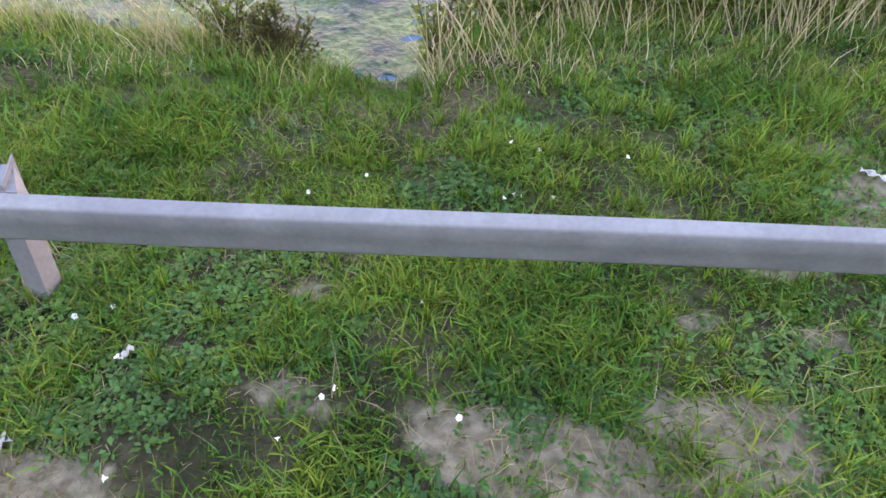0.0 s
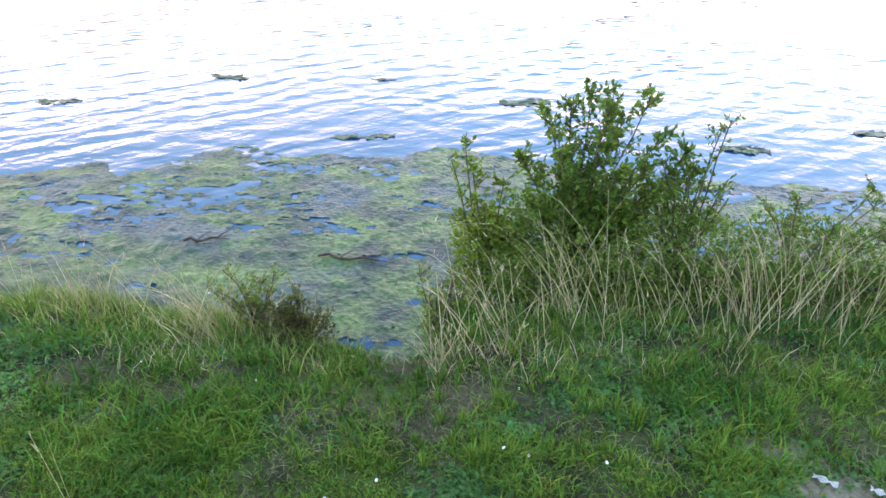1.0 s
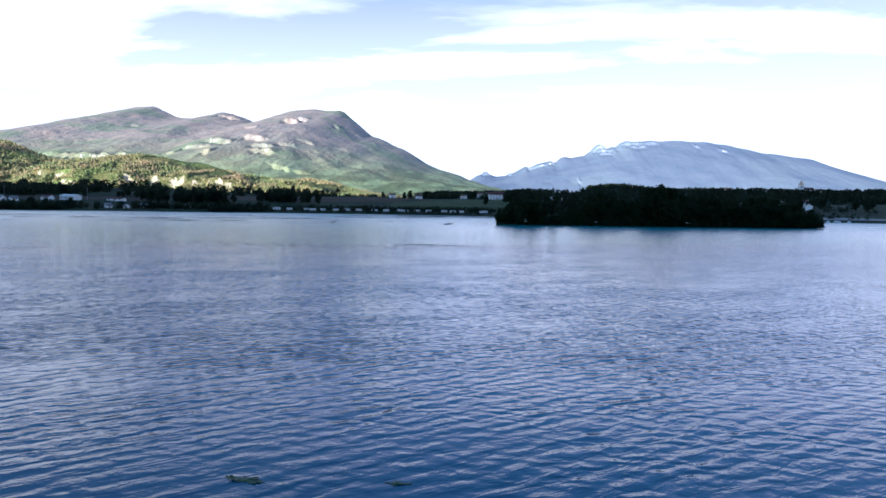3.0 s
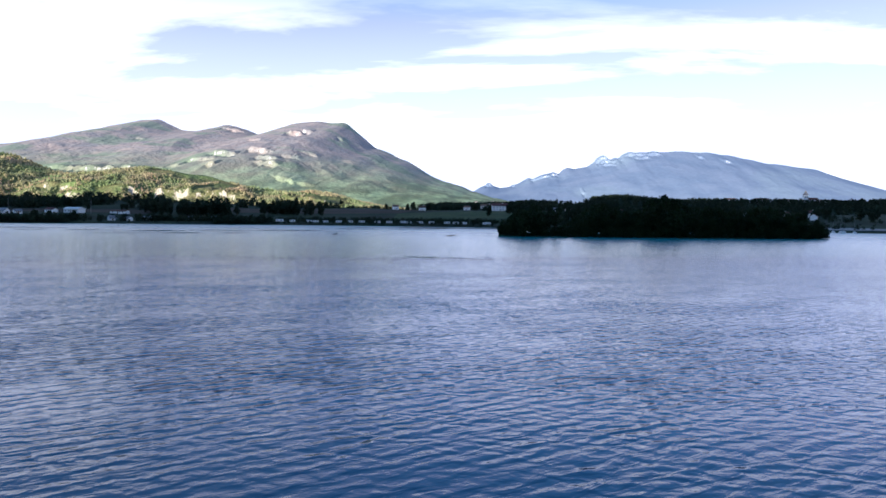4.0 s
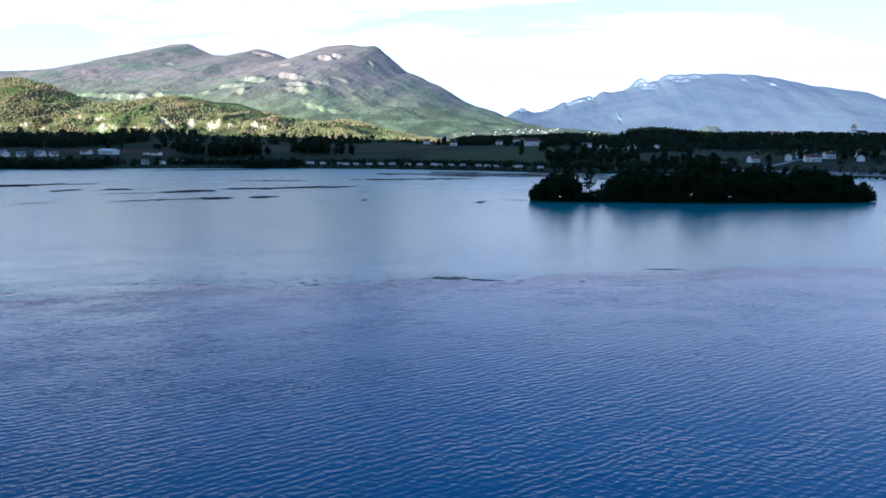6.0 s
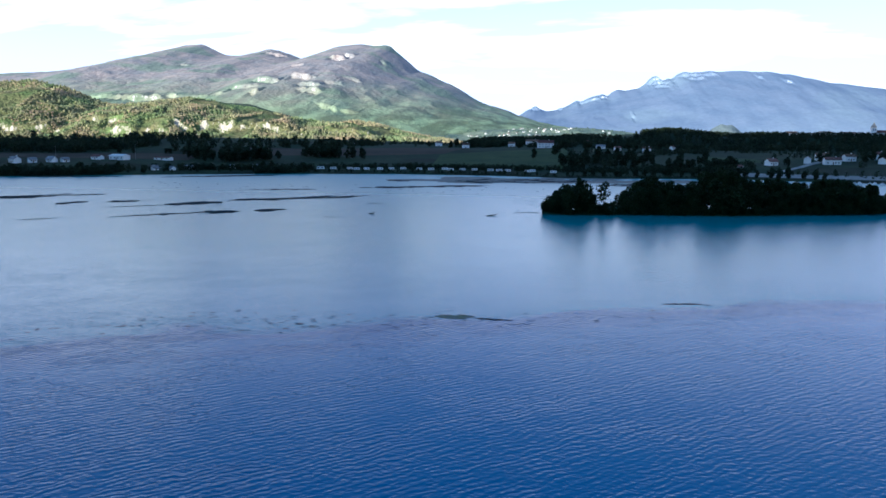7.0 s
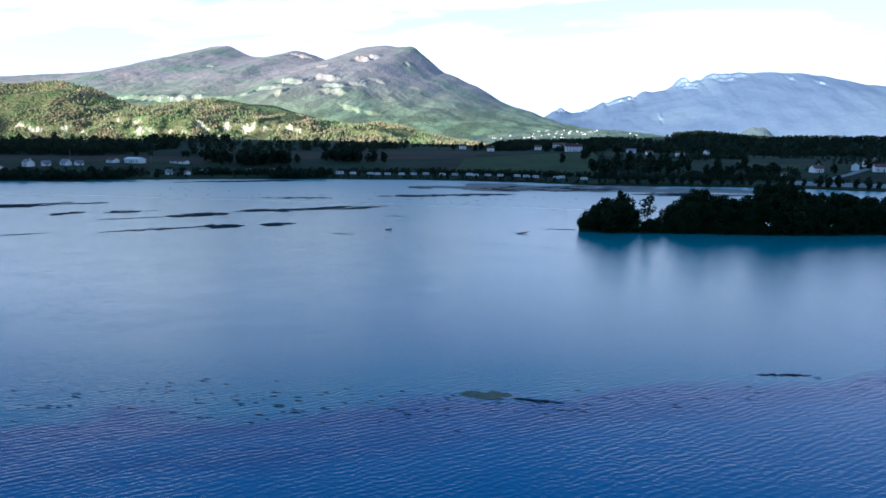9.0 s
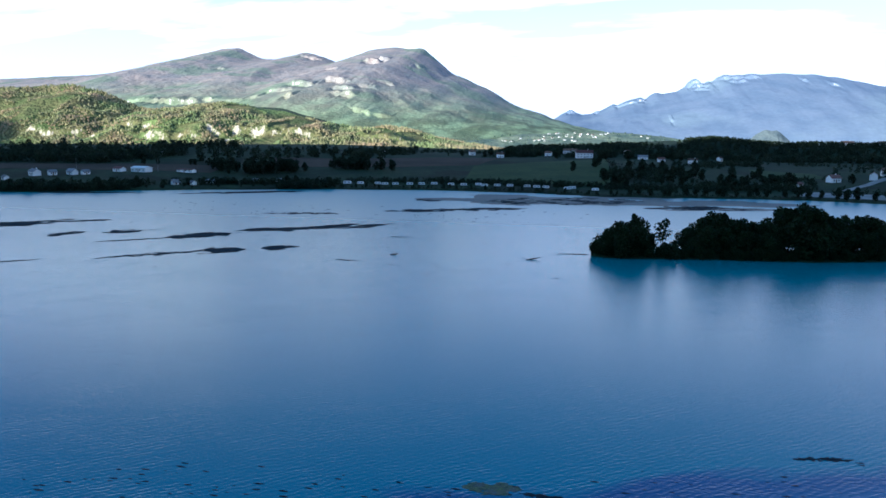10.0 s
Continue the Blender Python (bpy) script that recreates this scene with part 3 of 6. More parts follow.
def grid_mesh(name, xs, ys, zs, mat, keep=None):
    """A sheet over the plan: zs[j, i] at (xs[i], ys[j]) or full coordinate arrays."""
    nx, ny = zs.shape[1], zs.shape[0]
    X, Y = (np.meshgrid(xs, ys) if np.ndim(xs) == 1 else (xs, ys))
    verts = np.stack([X, Y, zs], -1).reshape(-1, 3)
    i = np.arange(nx * ny).reshape(ny, nx)
    faces = np.stack([i[:-1, :-1], i[:-1, 1:], i[1:, 1:], i[1:, :-1]], -1).reshape(-1, 4)
    if keep is not None:
        faces = faces[keep.reshape(-1)]
        used = np.unique(faces)
        back = np.zeros(len(verts), int)
        back[used] = np.arange(len(used))
        verts, faces = verts[used], back[faces]
    return mesh_from(name, verts, faces, mat)


def box(bm, x0, x1, y0, y1, z0, z1, m=None):
    vs = [bm.verts.new((x, y, z)) for x in (x0, x1) for y in (y0, y1) for z in (z0, z1)]
    if m is not None:
        for v in vs:
            v.co = m @ v.co
    for f in ((0, 1, 3, 2), (4, 6, 7, 5), (0, 4, 5, 1), (2, 3, 7, 6), (0, 2, 6, 4), (1, 5, 7, 3)):
        bm.faces.new([vs[k] for k in f])
    return vs


def tube(bm, points, radii, sides=6):
    """A tapered tube along points."""
    rings = []
    for k, p in enumerate(points):
        a, b = points[max(k - 1, 0)], points[min(k + 1, len(points) - 1)]
        q = (Vector(b) - Vector(a)).to_track_quat("Z", "Y")
        rings.append([bm.verts.new(Vector(p) + q @ Vector((radii[k] * math.cos(6.2832 * s / sides), radii[k] * math.sin(6.2832 * s / sides), 0))) for s in range(sides)])
    for r0, r1 in zip(rings, rings[1:]):
        for s in range(sides):
            bm.faces.new((r0[s], r0[(s + 1) % sides], r1[(s + 1) % sides], r1[s]))
    bm.faces.new(rings[-1])
    bm.faces.new(rings[0][::-1])


# worn spots in the turf: x, y, reach in x and y
WORN = ((0.2, 9.44, 0.42, 0.24), (0.6, 9.4, 0.3, 0.26), (1.4, 9.48, 0.5, 0.28), (1.1, 9.68, 0.3, 0.12), (-1.5, 9.25, 0.3, 0.2), (-0.7, 9.66, 0.4, 0.1), (1.73, 10.54, 0.3, 0.1), (2.2, 11.6, 0.4, 0.15), (-1.1, 9.9, 0.3, 0.06), (2.5, 11.15, 0.55, 0.25), (2.0, 10.75, 0.4, 0.12), (0.0, 10.7, 0.25, 0.08), (1.2, 10.2, 0.25, 0.07), (-0.7, 10.25, 0.2, 0.06), (1.75, 10.15, 0.25, 0.1), (-0.3, 12.9, 0.5, 0.12))


def near_bare(x, y):
    """0 on green turf, 1 on bare, dried-out ground."""
    x, y = np.asarray(x, float), np.asarray(y, float)
    worn = 0.42 * fractal(x * 1.6 + 3, y * 2.2, 3, 31) - 0.12
    for cx, cy, rx, ry in WORN:
        worn = worn + 0.85 * np.exp(-(((x - cx) / rx) ** 2 + ((y - cy) / ry) ** 2))
    return smooth(0.12, 0.55, worn)


# ---- ground, lake, distance ----
gx = np.unique(np.r_[-4200, -3400, -2700, -2200, np.arange(-1800, -600, 30), np.arange(-600, 620, 9), np.arange(620, 1800, 30), 2200, 2700, 3400, 4200, np.arange(-40, 40, 3), np.arange(-9, 9.01, 0.12)])
gy = np.unique(np.r_[-700, -450, -300, -200, -120, -70, -40, -20, -10, -4, 0, 3, 5, np.arange(6, 16.5, 0.12), 18, 22, 30, 45, 70, 110, 160, 210, np.arange(240, 330, 2.5), 345, 375, 400, np.arange(420, 640, 5), np.arange(640, 1300, 16), np.arange(1300, 1800, 50), 2200, 2700, 3300, 4000, 4750])
GX, GY = np.meshgrid(gx, gy)
ground = shade_smooth(new("ground", grid_mesh("ground", gx, gy, height(GX, GY), M_LAND)))
tagged(ground, "grassy lake bank and far meadows under one sheet of earth", "ground", kind="structure")
ground.data.materials.append(M_SOIL)
ground.data.attributes.new("worn", "FLOAT", "POINT").data.foreach_set("value", near_bare(GX, GY).astype(np.float32).ravel())
for p in ground.data.polygons:
    if p.center.y < 60:
        p.material_index = 1

water = new("water", mesh_from("water", [(-4200, 12.0, 0), (4200, 12.0, 0), (4200, 640, 0), (-4200, 640, 0)], [(0, 1, 2, 3)], M_WATER))
tagged(water, "rippled blue lake water reflecting a bright sky", "water", kind="structure")


def mountain(name, crest, y_foot, y_crest, y_back, span, columns, rows, rough, cliffs, mat, label, seed, bulge=0.8, relief=1.0, ledge=9.0):
    """A long mountain with its skyline given as (x, height): gullies run down its face, and hard beds stand out as cliffs."""
    xs = np.linspace(*span, columns)
    v = np.linspace(0, 1, rows)
    cx, cz = zip(*crest)
    top = np.interp(xs, cx, cz)
    k = np.hanning(7)
    top = np.convolve(np.pad(top, 3, mode="edge"), k / k.sum(), mode="valid")
    X, V = np.meshgrid(xs, v)
    front = V <= 0.75
    w = np.where(front, V / 0.75, 1 - (V - 0.75) / 0.25)
    Y = np.where(front, y_foot + (y_crest - y_foot) * V / 0.75, y_crest + (y_back - y_crest) * (V - 0.75) / 0.25)
    wide = np.hanning(61)
    broad = np.convolve(np.pad(top, 30, mode="edge"), wide / wide.sum(), mode="valid")
    T = broad[None, :] + (top - broad)[None, :] * np.clip(w, 0, 1) ** 5 + rough * 0.10 * fractal(X / 90, X * 0, 3, seed)
    s = w**bulge
    gully = fractal(X / (rough * 3.2) + 0.8 * fractal(X / 400, Y / 400, 2, seed + 5), Y / (rough * 9), 4, seed)
    ridged = 1 - np.abs(fractal(X / (rough * 5.0), Y / (rough * 7), 4, seed + 9)) * 2
    Z = T * s + rough * relief * (0.55 * gully + 0.45 * ridged) * np.sin(np.pi * np.clip(w, 0, 1)) ** 0.8 * np.clip(T / np.max(top) + 0.25, 0, 1)
    rock = np.zeros_like(Z)
    for cx_, cy_, half, drop in cliffs:
        # a ledge of bare rock: a step in the slope, ragged along its line
        off = Y - cy_ - 14 * fractal(X / 55, X * 0 + cx_, 3, seed + 3) - 0.22 * (X - cx_) * math.sin(cx_)
        along = np.clip(1.25 - ((X - cx_) / half) ** 2 + 0.7 * fractal(X / 22, X * 0 + cy_, 2, seed + 7), 0, 1)
        Z = np.where(front, Z + 0.8 * drop * along * (smooth(-ledge, ledge, off) - 0.5) * np.exp(-((off / 80) ** 2)), Z)
        broken = 0.75 + 0.5 * fractal(X / 16, Y / 30, 3, seed + 11)
        rock = np.maximum(rock, along * np.exp(-((off / (0.36 * drop)) ** 2)) * broken * front)
    Z = np.where(w <= 0, 2, Z) - 12 * (w < 0.02)
    ob = new(name, grid_mesh(name, X, Y, Z, mat))
    ob.data.attributes.new("bare_rock", "FLOAT", "POINT").data.foreach_set("value", rock.astype(np.float32).ravel())
    return tagged(ob, label, "mountain", kind="structure"), X, Y, Z, front


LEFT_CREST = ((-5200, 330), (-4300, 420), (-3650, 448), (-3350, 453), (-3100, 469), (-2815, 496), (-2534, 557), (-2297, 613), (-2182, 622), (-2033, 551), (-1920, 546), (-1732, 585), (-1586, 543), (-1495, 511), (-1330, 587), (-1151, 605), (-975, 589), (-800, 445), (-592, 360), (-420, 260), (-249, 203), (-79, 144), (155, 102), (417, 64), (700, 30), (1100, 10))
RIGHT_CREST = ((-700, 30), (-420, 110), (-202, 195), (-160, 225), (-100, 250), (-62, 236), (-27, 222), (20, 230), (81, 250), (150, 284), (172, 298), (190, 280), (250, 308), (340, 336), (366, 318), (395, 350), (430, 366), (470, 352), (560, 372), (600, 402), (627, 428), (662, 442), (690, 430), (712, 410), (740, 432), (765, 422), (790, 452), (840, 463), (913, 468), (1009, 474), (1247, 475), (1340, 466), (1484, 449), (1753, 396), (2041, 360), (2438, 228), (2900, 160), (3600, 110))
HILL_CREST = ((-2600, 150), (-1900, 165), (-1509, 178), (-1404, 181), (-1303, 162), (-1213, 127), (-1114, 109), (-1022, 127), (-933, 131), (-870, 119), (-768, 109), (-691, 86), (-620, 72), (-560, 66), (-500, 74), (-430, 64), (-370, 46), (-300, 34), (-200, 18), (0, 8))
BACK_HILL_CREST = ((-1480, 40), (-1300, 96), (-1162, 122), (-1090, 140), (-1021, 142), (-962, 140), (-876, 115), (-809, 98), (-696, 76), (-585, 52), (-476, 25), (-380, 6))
# bare cliffs: x, y, half length, height
LEFT_CLIFFS = ((-1665, 2650, 100, 34), (-1545, 2700, 38, 24), (-1222, 2930, 55, 28), (-1120, 3040, 45, 28), (-1020, 2880, 60, 26), (-1420, 2680, 40, 14), (-1330, 2720, 30, 12), (-1850, 2640, 60, 16), (-1060, 3020, 25, 18), (-940, 2960, 30, 14), (-1240, 3330, 30, 12), (-975, 2760, 50, 28), (-1110, 3600, 35, 40), (-1080, 3700, 25, 30), (-1650, 4080, 62, 26), (-890, 3140, 45, 16), (-1176, 2674, 18, 26), (-850, 2575, 50, 20), (-770, 2585, 35, 18), (-1969, 3568, 20, 14), (-905, 3763, 14, 16), (-1270, 2800, 60, 16))
FAR_CLIFFS = ((-99, 4660, 22, 26), (250, 4588, 62, 17), (340, 4592, 25, 18), (640, 4650, 40, 26), (700, 4600, 60, 22), (690, 4500, 70, 18), (860, 4640, 75, 24), (980, 4622, 50, 24), (900, 4560, 60, 18), (1260, 4540, 15, 20), (1395, 4450, 26, 22), (455, 3960, 12, 30), (62, 4650, 14, 22))
HILL_CLIFFS = ((-1205, 1432, 70, 14), (-1090, 1434, 62, 15), (-1000, 1446, 50, 20), (-925, 1402, 60, 20), (-850, 1420, 30, 12), (-785, 1440, 40, 15), (-735, 1475, 36, 26), (-690, 1465, 30, 18), (-610, 1472, 65, 17), (-455, 1512, 60, 16))
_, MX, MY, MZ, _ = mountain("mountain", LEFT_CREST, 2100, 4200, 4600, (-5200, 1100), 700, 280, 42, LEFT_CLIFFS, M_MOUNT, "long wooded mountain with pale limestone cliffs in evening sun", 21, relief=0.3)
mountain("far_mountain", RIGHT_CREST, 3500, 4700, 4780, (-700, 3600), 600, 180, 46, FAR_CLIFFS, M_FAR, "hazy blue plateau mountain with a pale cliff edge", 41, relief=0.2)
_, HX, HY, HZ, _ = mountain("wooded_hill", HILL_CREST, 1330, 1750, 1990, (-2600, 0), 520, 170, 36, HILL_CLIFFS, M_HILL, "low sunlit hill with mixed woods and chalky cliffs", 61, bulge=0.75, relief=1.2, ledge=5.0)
# no shadow reaches this spur; its shade is in the dark woods colour
mountain("back_hill", BACK_HILL_CREST, 1960, 2150, 2330, (-1480, -380), 150, 70, 22, (), M_SHADED_SPUR, "wooded spur behind the sunlit hill, shade put into its dark colour", 65, relief=0.8)
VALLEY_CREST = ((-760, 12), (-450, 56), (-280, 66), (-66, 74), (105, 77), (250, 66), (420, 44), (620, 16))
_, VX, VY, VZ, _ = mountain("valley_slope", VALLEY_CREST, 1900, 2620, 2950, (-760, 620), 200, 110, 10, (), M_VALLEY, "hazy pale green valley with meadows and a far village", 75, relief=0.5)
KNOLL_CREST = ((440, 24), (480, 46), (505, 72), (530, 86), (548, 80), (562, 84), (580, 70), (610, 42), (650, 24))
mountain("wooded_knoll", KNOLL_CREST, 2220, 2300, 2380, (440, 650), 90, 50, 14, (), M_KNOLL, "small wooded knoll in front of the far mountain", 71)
# unseen ridge behind the camera, added to shade the lake and far shore
ridge_x = np.linspace(-5200, 3200, 240)
ridge_y = np.array([-640, -760, -900, -1100, -1500, -2000])
RX, RY = np.meshgrid(ridge_x, ridge_y)
RZ = np.full_like(RX, 10.0, dtype=float)
RIDGE_TOP = 462
# raised at the left only to throw shade on the hill there
RZ[1:, :] = np.array([0.55, 1.0, 0.8, 0.45, 0.0])[:, None] * (RIDGE_TOP + 85 * smooth(-2400, -2520, ridge_x) - 17 * smooth(-2150, -1850, ridge_x) + 22 * fractal(ridge_x / 260, ridge_x * 0, 4, 77))[None, :]
tagged(new("ridge", grid_mesh("ridge", RX, RY, RZ, M_RIDGE)), "unseen wooded ridge added behind the camera to shade the lake", "mountain", kind="structure")


def field(name, near_left, near_right, back_right, back_left, mat, label, lift=0.25):
    """A field draped on the land between four corners."""
    U, V = np.meshgrid(np.linspace(0, 1, 40), np.linspace(0, 1, 20))
    a, b, c, d = (np.array(p, float) for p in (near_left, near_right, back_right, back_left))
    P = (a * (1 - U[..., None]) + b * U[..., None]) * (1 - V[..., None]) + (d * (1 - U[..., None]) + c * U[..., None]) * V[..., None]
    X, Y = P[..., 0], P[..., 1] + 4 * fractal(P[..., 0] / 60, V * 2, 2, 3)
    tagged(new(name, grid_mesh(name, X, Y, height(X, Y) + lift, mat)), label, "field", kind="structure")


field("field_pasture", (-100, 606), (18, 600), (22, 885), (-115, 760), M_PASTURE, "mown green pasture above the far shore")
field("field_ploughed", (-300, 668), (-112, 764), (-100, 900), (-345, 778), M_PLOUGH, "brown ploughed field on the slope above the lake")
field("field_meadow", (142, 678), (195, 676), (196, 722), (152, 765), M_PASTURE, "small green meadow among dark woods")
field("field_stubble", (-560, 560), (-320, 600), (-340, 660), (-600, 610), M_PLOUGH, "dull stubble field behind the lake houses", 0.2)


# ---- guard rail ----
def guard_rail():
    rail = thing("guard_rail", pose(0, 0, 0), "galvanised steel guard rail on posts beside the grassy bank", "guard rail")
    # corrugated beam: (out towards the road, up), front face
    prof = [(0.015, 0.104), (0.04, 0.1), (0.05, 0.106), (0.055, 0.12), (0.056, 0.19), (0.059, 0.195), (0.061, 0.276), (0.059, 0.286), (0.053, 0.292), (0.03, 0.299), (0.008, 0.306), (0.0, 0.308)]
    y0, z0 = 10.1, 1.38
    xs = np.arange(-14, 14.01, 0.5)
    for lo, hi in ((-14, -2), (-2, 2), (2, 14)):
        bm = bmesh.new()
        some = [x for x in xs if lo - 0.01 <= x <= hi + 0.01]
        some = [some[0] - 0.16] + some[1:]
        step = 0.0 if lo == -2 else 0.004
        for side in (0, 0.004):
            rows = [[bm.verts.new((x, y0 - a - step + side + 0.004 * math.sin(x * 0.9), z0 + b + 0.003 * math.sin(x * 1.7))) for a, b in prof] for x in some]
            for r0, r1 in zip(rows, rows[1:]):
                for k in range(len(prof) - 1):
                    bm.faces.new((r0[k], r1[k], r1[k + 1], r0[k + 1]))
        shade_smooth(part("beam", bm, M_ZINC, rail, "dull grey corrugated steel beam"))
    for x in (-10.62, -6.22, -1.82, 2.58, 6.95, 11.35):
        g = float(height(x, 10.32))
        bm = bmesh.new()
        # open channel with splayed flanges, its mouth towards the lake
        c = [(-0.05, 10.225), (-0.038, 10.115), (0.05, 10.115), (0.065, 10.225), (0.058, 10.227), (0.044, 10.122), (-0.032, 10.122), (-0.043, 10.227)]
        low = [bm.verts.new((x + a - 0.09, b, g - 0.1)) for a, b in c]
        high = [bm.verts.new((x + a + 0.005, b, 1.715 if b < 10.2 else 1.785)) for a, b in c]
        for k in range(len(c)):
            q = (k + 1) % len(c)
            bm.faces.new((low[k], low[q], high[q], high[k]))
        bm.faces.new(high)
        post = part("post", bm, M_ZINC, rail, "grey steel channel post")
        # folded wedge plate behind the beam
        bm = bmesh.new()
        loop = [(-0.17, 10.10), (0.01, 10.112), (0.1, 10.112), (0.06, 10.215), (-0.07, 10.2)]
        low = [bm.verts.new((x + a, b, 1.47)) for a, b in loop]
        high = [bm.verts.new((x + a, b, z)) for (a, b), z in zip(loop, (1.675, 1.683, 1.683, 1.745, 1.735))]
        for k in range(5):
            q = (k + 1) % 5
            bm.faces.new((low[k], low[q], high[q], high[k]))
        bm.faces.new(high)
        bm.faces.new(low[::-1])
        part("spacer", bm, M_ZINC, post, "bent steel spacer plate")
        bm = bmesh.new()
        tube(bm, [(x, 10.10, 1.536), (x, 10.075, 1.536), (x, 10.07, 1.536)], [0.02, 0.02, 0.012], 8)
        part("bolt", bm, M_ZINC, post, "round-headed steel bolt")
    return rail


guard_rail()

# ---- grass and weeds on the bank ----
rng = np.random.default_rng(7)


def blades(name, n, area, mat, label, tall, wide, lean, dense=None, category="grass", segs=2):
    """Many curved blades, joined: n tried places in area (x0, x1, y0, y1), kept where dense(x, y) beats chance."""
    x, y = rng.uniform(area[0], area[1], n), rng.uniform(area[2], area[3], n)
    if dense is not None:
        ok = rng.random(n) < dense(x, y)
        x, y = x[ok], y[ok]
    ok = near_shore(x) - y > 0.06
    x, y = x[ok], y[ok]
    n = len(x)
    z = height(x, y) - 0.012
    h = tall[0] + (tall[1] - tall[0]) * rng.random(n) ** 1.6
    h = h * (0.75 + 0.35 * fractal(x * 1.7, y * 1.7, 2, 12))
    w = rng.uniform(*wide, n)
    way, face = rng.uniform(0, 6.2832, n), rng.uniform(0, 6.2832, n)
    bend = h * rng.uniform(*lean, n)
    rows = []
    for k in range(segs + 1):
        f = k / segs
        cx, cy = x + np.cos(way) * bend * f**1.8, y + np.sin(way) * bend * f**1.8
        cz = z + h * (f - 0.22 * f * f * np.clip(bend / h, 0, 1.5))
        ww = w * (1 - 0.55 * f) / 2
        if k < segs:
            rows += [np.stack([cx - np.cos(face) * ww, cy - np.sin(face) * ww, cz], -1), np.stack([cx + np.cos(face) * ww, cy + np.sin(face) * ww, cz], -1)]
        else:
            rows += [np.stack([cx, cy, cz], -1)]
    m = len(rows)
    verts = np.stack(rows, 1).reshape(-1, 3)
    base = (np.arange(n) * m)[:, None]
    faces = []
    for k in range(segs - 1):
        faces += (base + [2 * k, 2 * k + 1, 2 * k + 3, 2 * k + 2]).tolist()
    faces += (base + [2 * segs - 2, 2 * segs - 1, 2 * segs]).tolist()
    ob = new(name, mesh_from(name, verts, faces, mat))
    return tagged(ob, label, category, kind="stuff")


bare = near_bare
turf = (-5.6, 5.6, 8.7, 15.0)
dry = lambda x, y: smooth(0.0, 0.35, fractal(x * 1.4 + 4, y * 1.9, 3, 58))
tuft = lambda x, y: (0.22 + 0.78 * smooth(-0.3, 0.25, fractal(x * 3.1, y * 3.1, 2, 52))) * (1 - 0.55 * dry(x, y))
blades("grass", 150000, (-3.6, 3.6, 8.7, 11.6), M_GRASS, "short uneven green grass on the bank", (0.05, 0.17), (0.007, 0.015), (0.3, 1.5), lambda x, y: (0.95 - 0.85 * bare(x, y)) * tuft(x, y))
blades("grass", 130000, (-5.8, 5.8, 11.4, 15.0), M_GRASS, "longer green grass towards the water's edge", (0.07, 0.24), (0.008, 0.016), (0.3, 1.3), lambda x, y: (0.9 - 0.6 * bare(x, y)) * tuft(x, y) * (1 - 0.75 * smooth(13.0, 13.5, y) * (x > 0.4)))
blades("grass", 16000, (-14, 14, 11.6, 15.5), M_GRASS, "coarse green bank grass", (0.1, 0.26), (0.008, 0.014), (0.3, 1.0), lambda x, y: (np.abs(x) > 5.2) * 0.9)
blades("dry_grass", 100000, turf, M_THATCH, "dried-out thatch between the green grass", (0.04, 0.15), (0.004, 0.008), (0.8, 2.2), lambda x, y: 0.08 + 0.55 * bare(x, y) + 0.5 * dry(x, y) + 0.2 * smooth(12.4, 13.4, y))
blades("straw_grass", 5500, (-5.4, 5.4, 12.2, 15.2), M_STRAW, "yellowed grass along the water's edge", (0.12, 0.42), (0.005, 0.009), (0.3, 1.1), lambda x, y: 0.12 + 0.7 * smooth(0.0, 0.6, fractal(x * 1.2, y * 1.2, 2, 9)))
blades("brink_grass", 7600, (-6.0, -0.9, 12.4, 14.4), M_BRINK, "tall yellow-green grass on the brink", (0.2, 0.5), (0.006, 0.012), (0.2, 0.8), lambda x, y: 0.9 * smooth(1.5, 0.3, near_shore(x) - y))
blades("brink_grass", 5000, (0.2, 6.0, 12.3, 13.8), M_BRINK, "green grass among the dry stalks", (0.1, 0.28), (0.006, 0.012), (0.3, 1.0), lambda x, y: tuft(x, y))


def tussocks(name, n, area, label, reach, count):
    """Tufts of longer blades that fan out from one root, joined."""
    cx, cy = rng.uniform(area[0], area[1], n), rng.uniform(area[2], area[3], n)
    ok = (near_shore(cx) - cy > 0.2) & (rng.random(n) > bare(cx, cy))
    cx, cy = np.repeat(cx[ok], count), np.repeat(cy[ok], count)
    size = np.repeat(rng.uniform(*reach, int(ok.sum())), count)
    m = len(cx)
    a, out = rng.uniform(0, 6.2832, m), rng.random(m) ** 0.7
    h = size * rng.uniform(0.6, 1.1, m) * (1.1 - 0.5 * out)
    x, y = cx + np.cos(a) * 0.02 * out, cy + np.sin(a) * 0.02 * out
    z = height(x, y) - 0.01
    w = rng.uniform(0.005, 0.009, m)
    dx, dy = np.cos(a), np.sin(a)
    rows = []
    for f, ww in ((0, 1.0), (0.55, 0.85), (1.0, 0.0)):
        bx, by = x + dx * out * size * 0.55 * f**1.5, y + dy * out * size * 0.55 * f**1.5
        bz = z + h * (f - 0.35 * out * f * f)
        if ww:
            rows += [np.stack([bx + dy * w * ww / 2, by - dx * w * ww / 2, bz], -1), np.stack([bx - dy * w * ww / 2, by + dx * w * ww / 2, bz], -1)]
        else:
            rows += [np.stack([bx, by, bz], -1)]
    verts = np.stack(rows, 1).reshape(-1, 3)
    b = (np.arange(m) * 5)[:, None]
    faces = (b + [0, 1, 3, 2]).tolist() + (b + [2, 3, 4]).tolist()
    return tagged(new(name, mesh_from(name, verts, faces, M_GRASS)), label, "grass", kind="stuff")


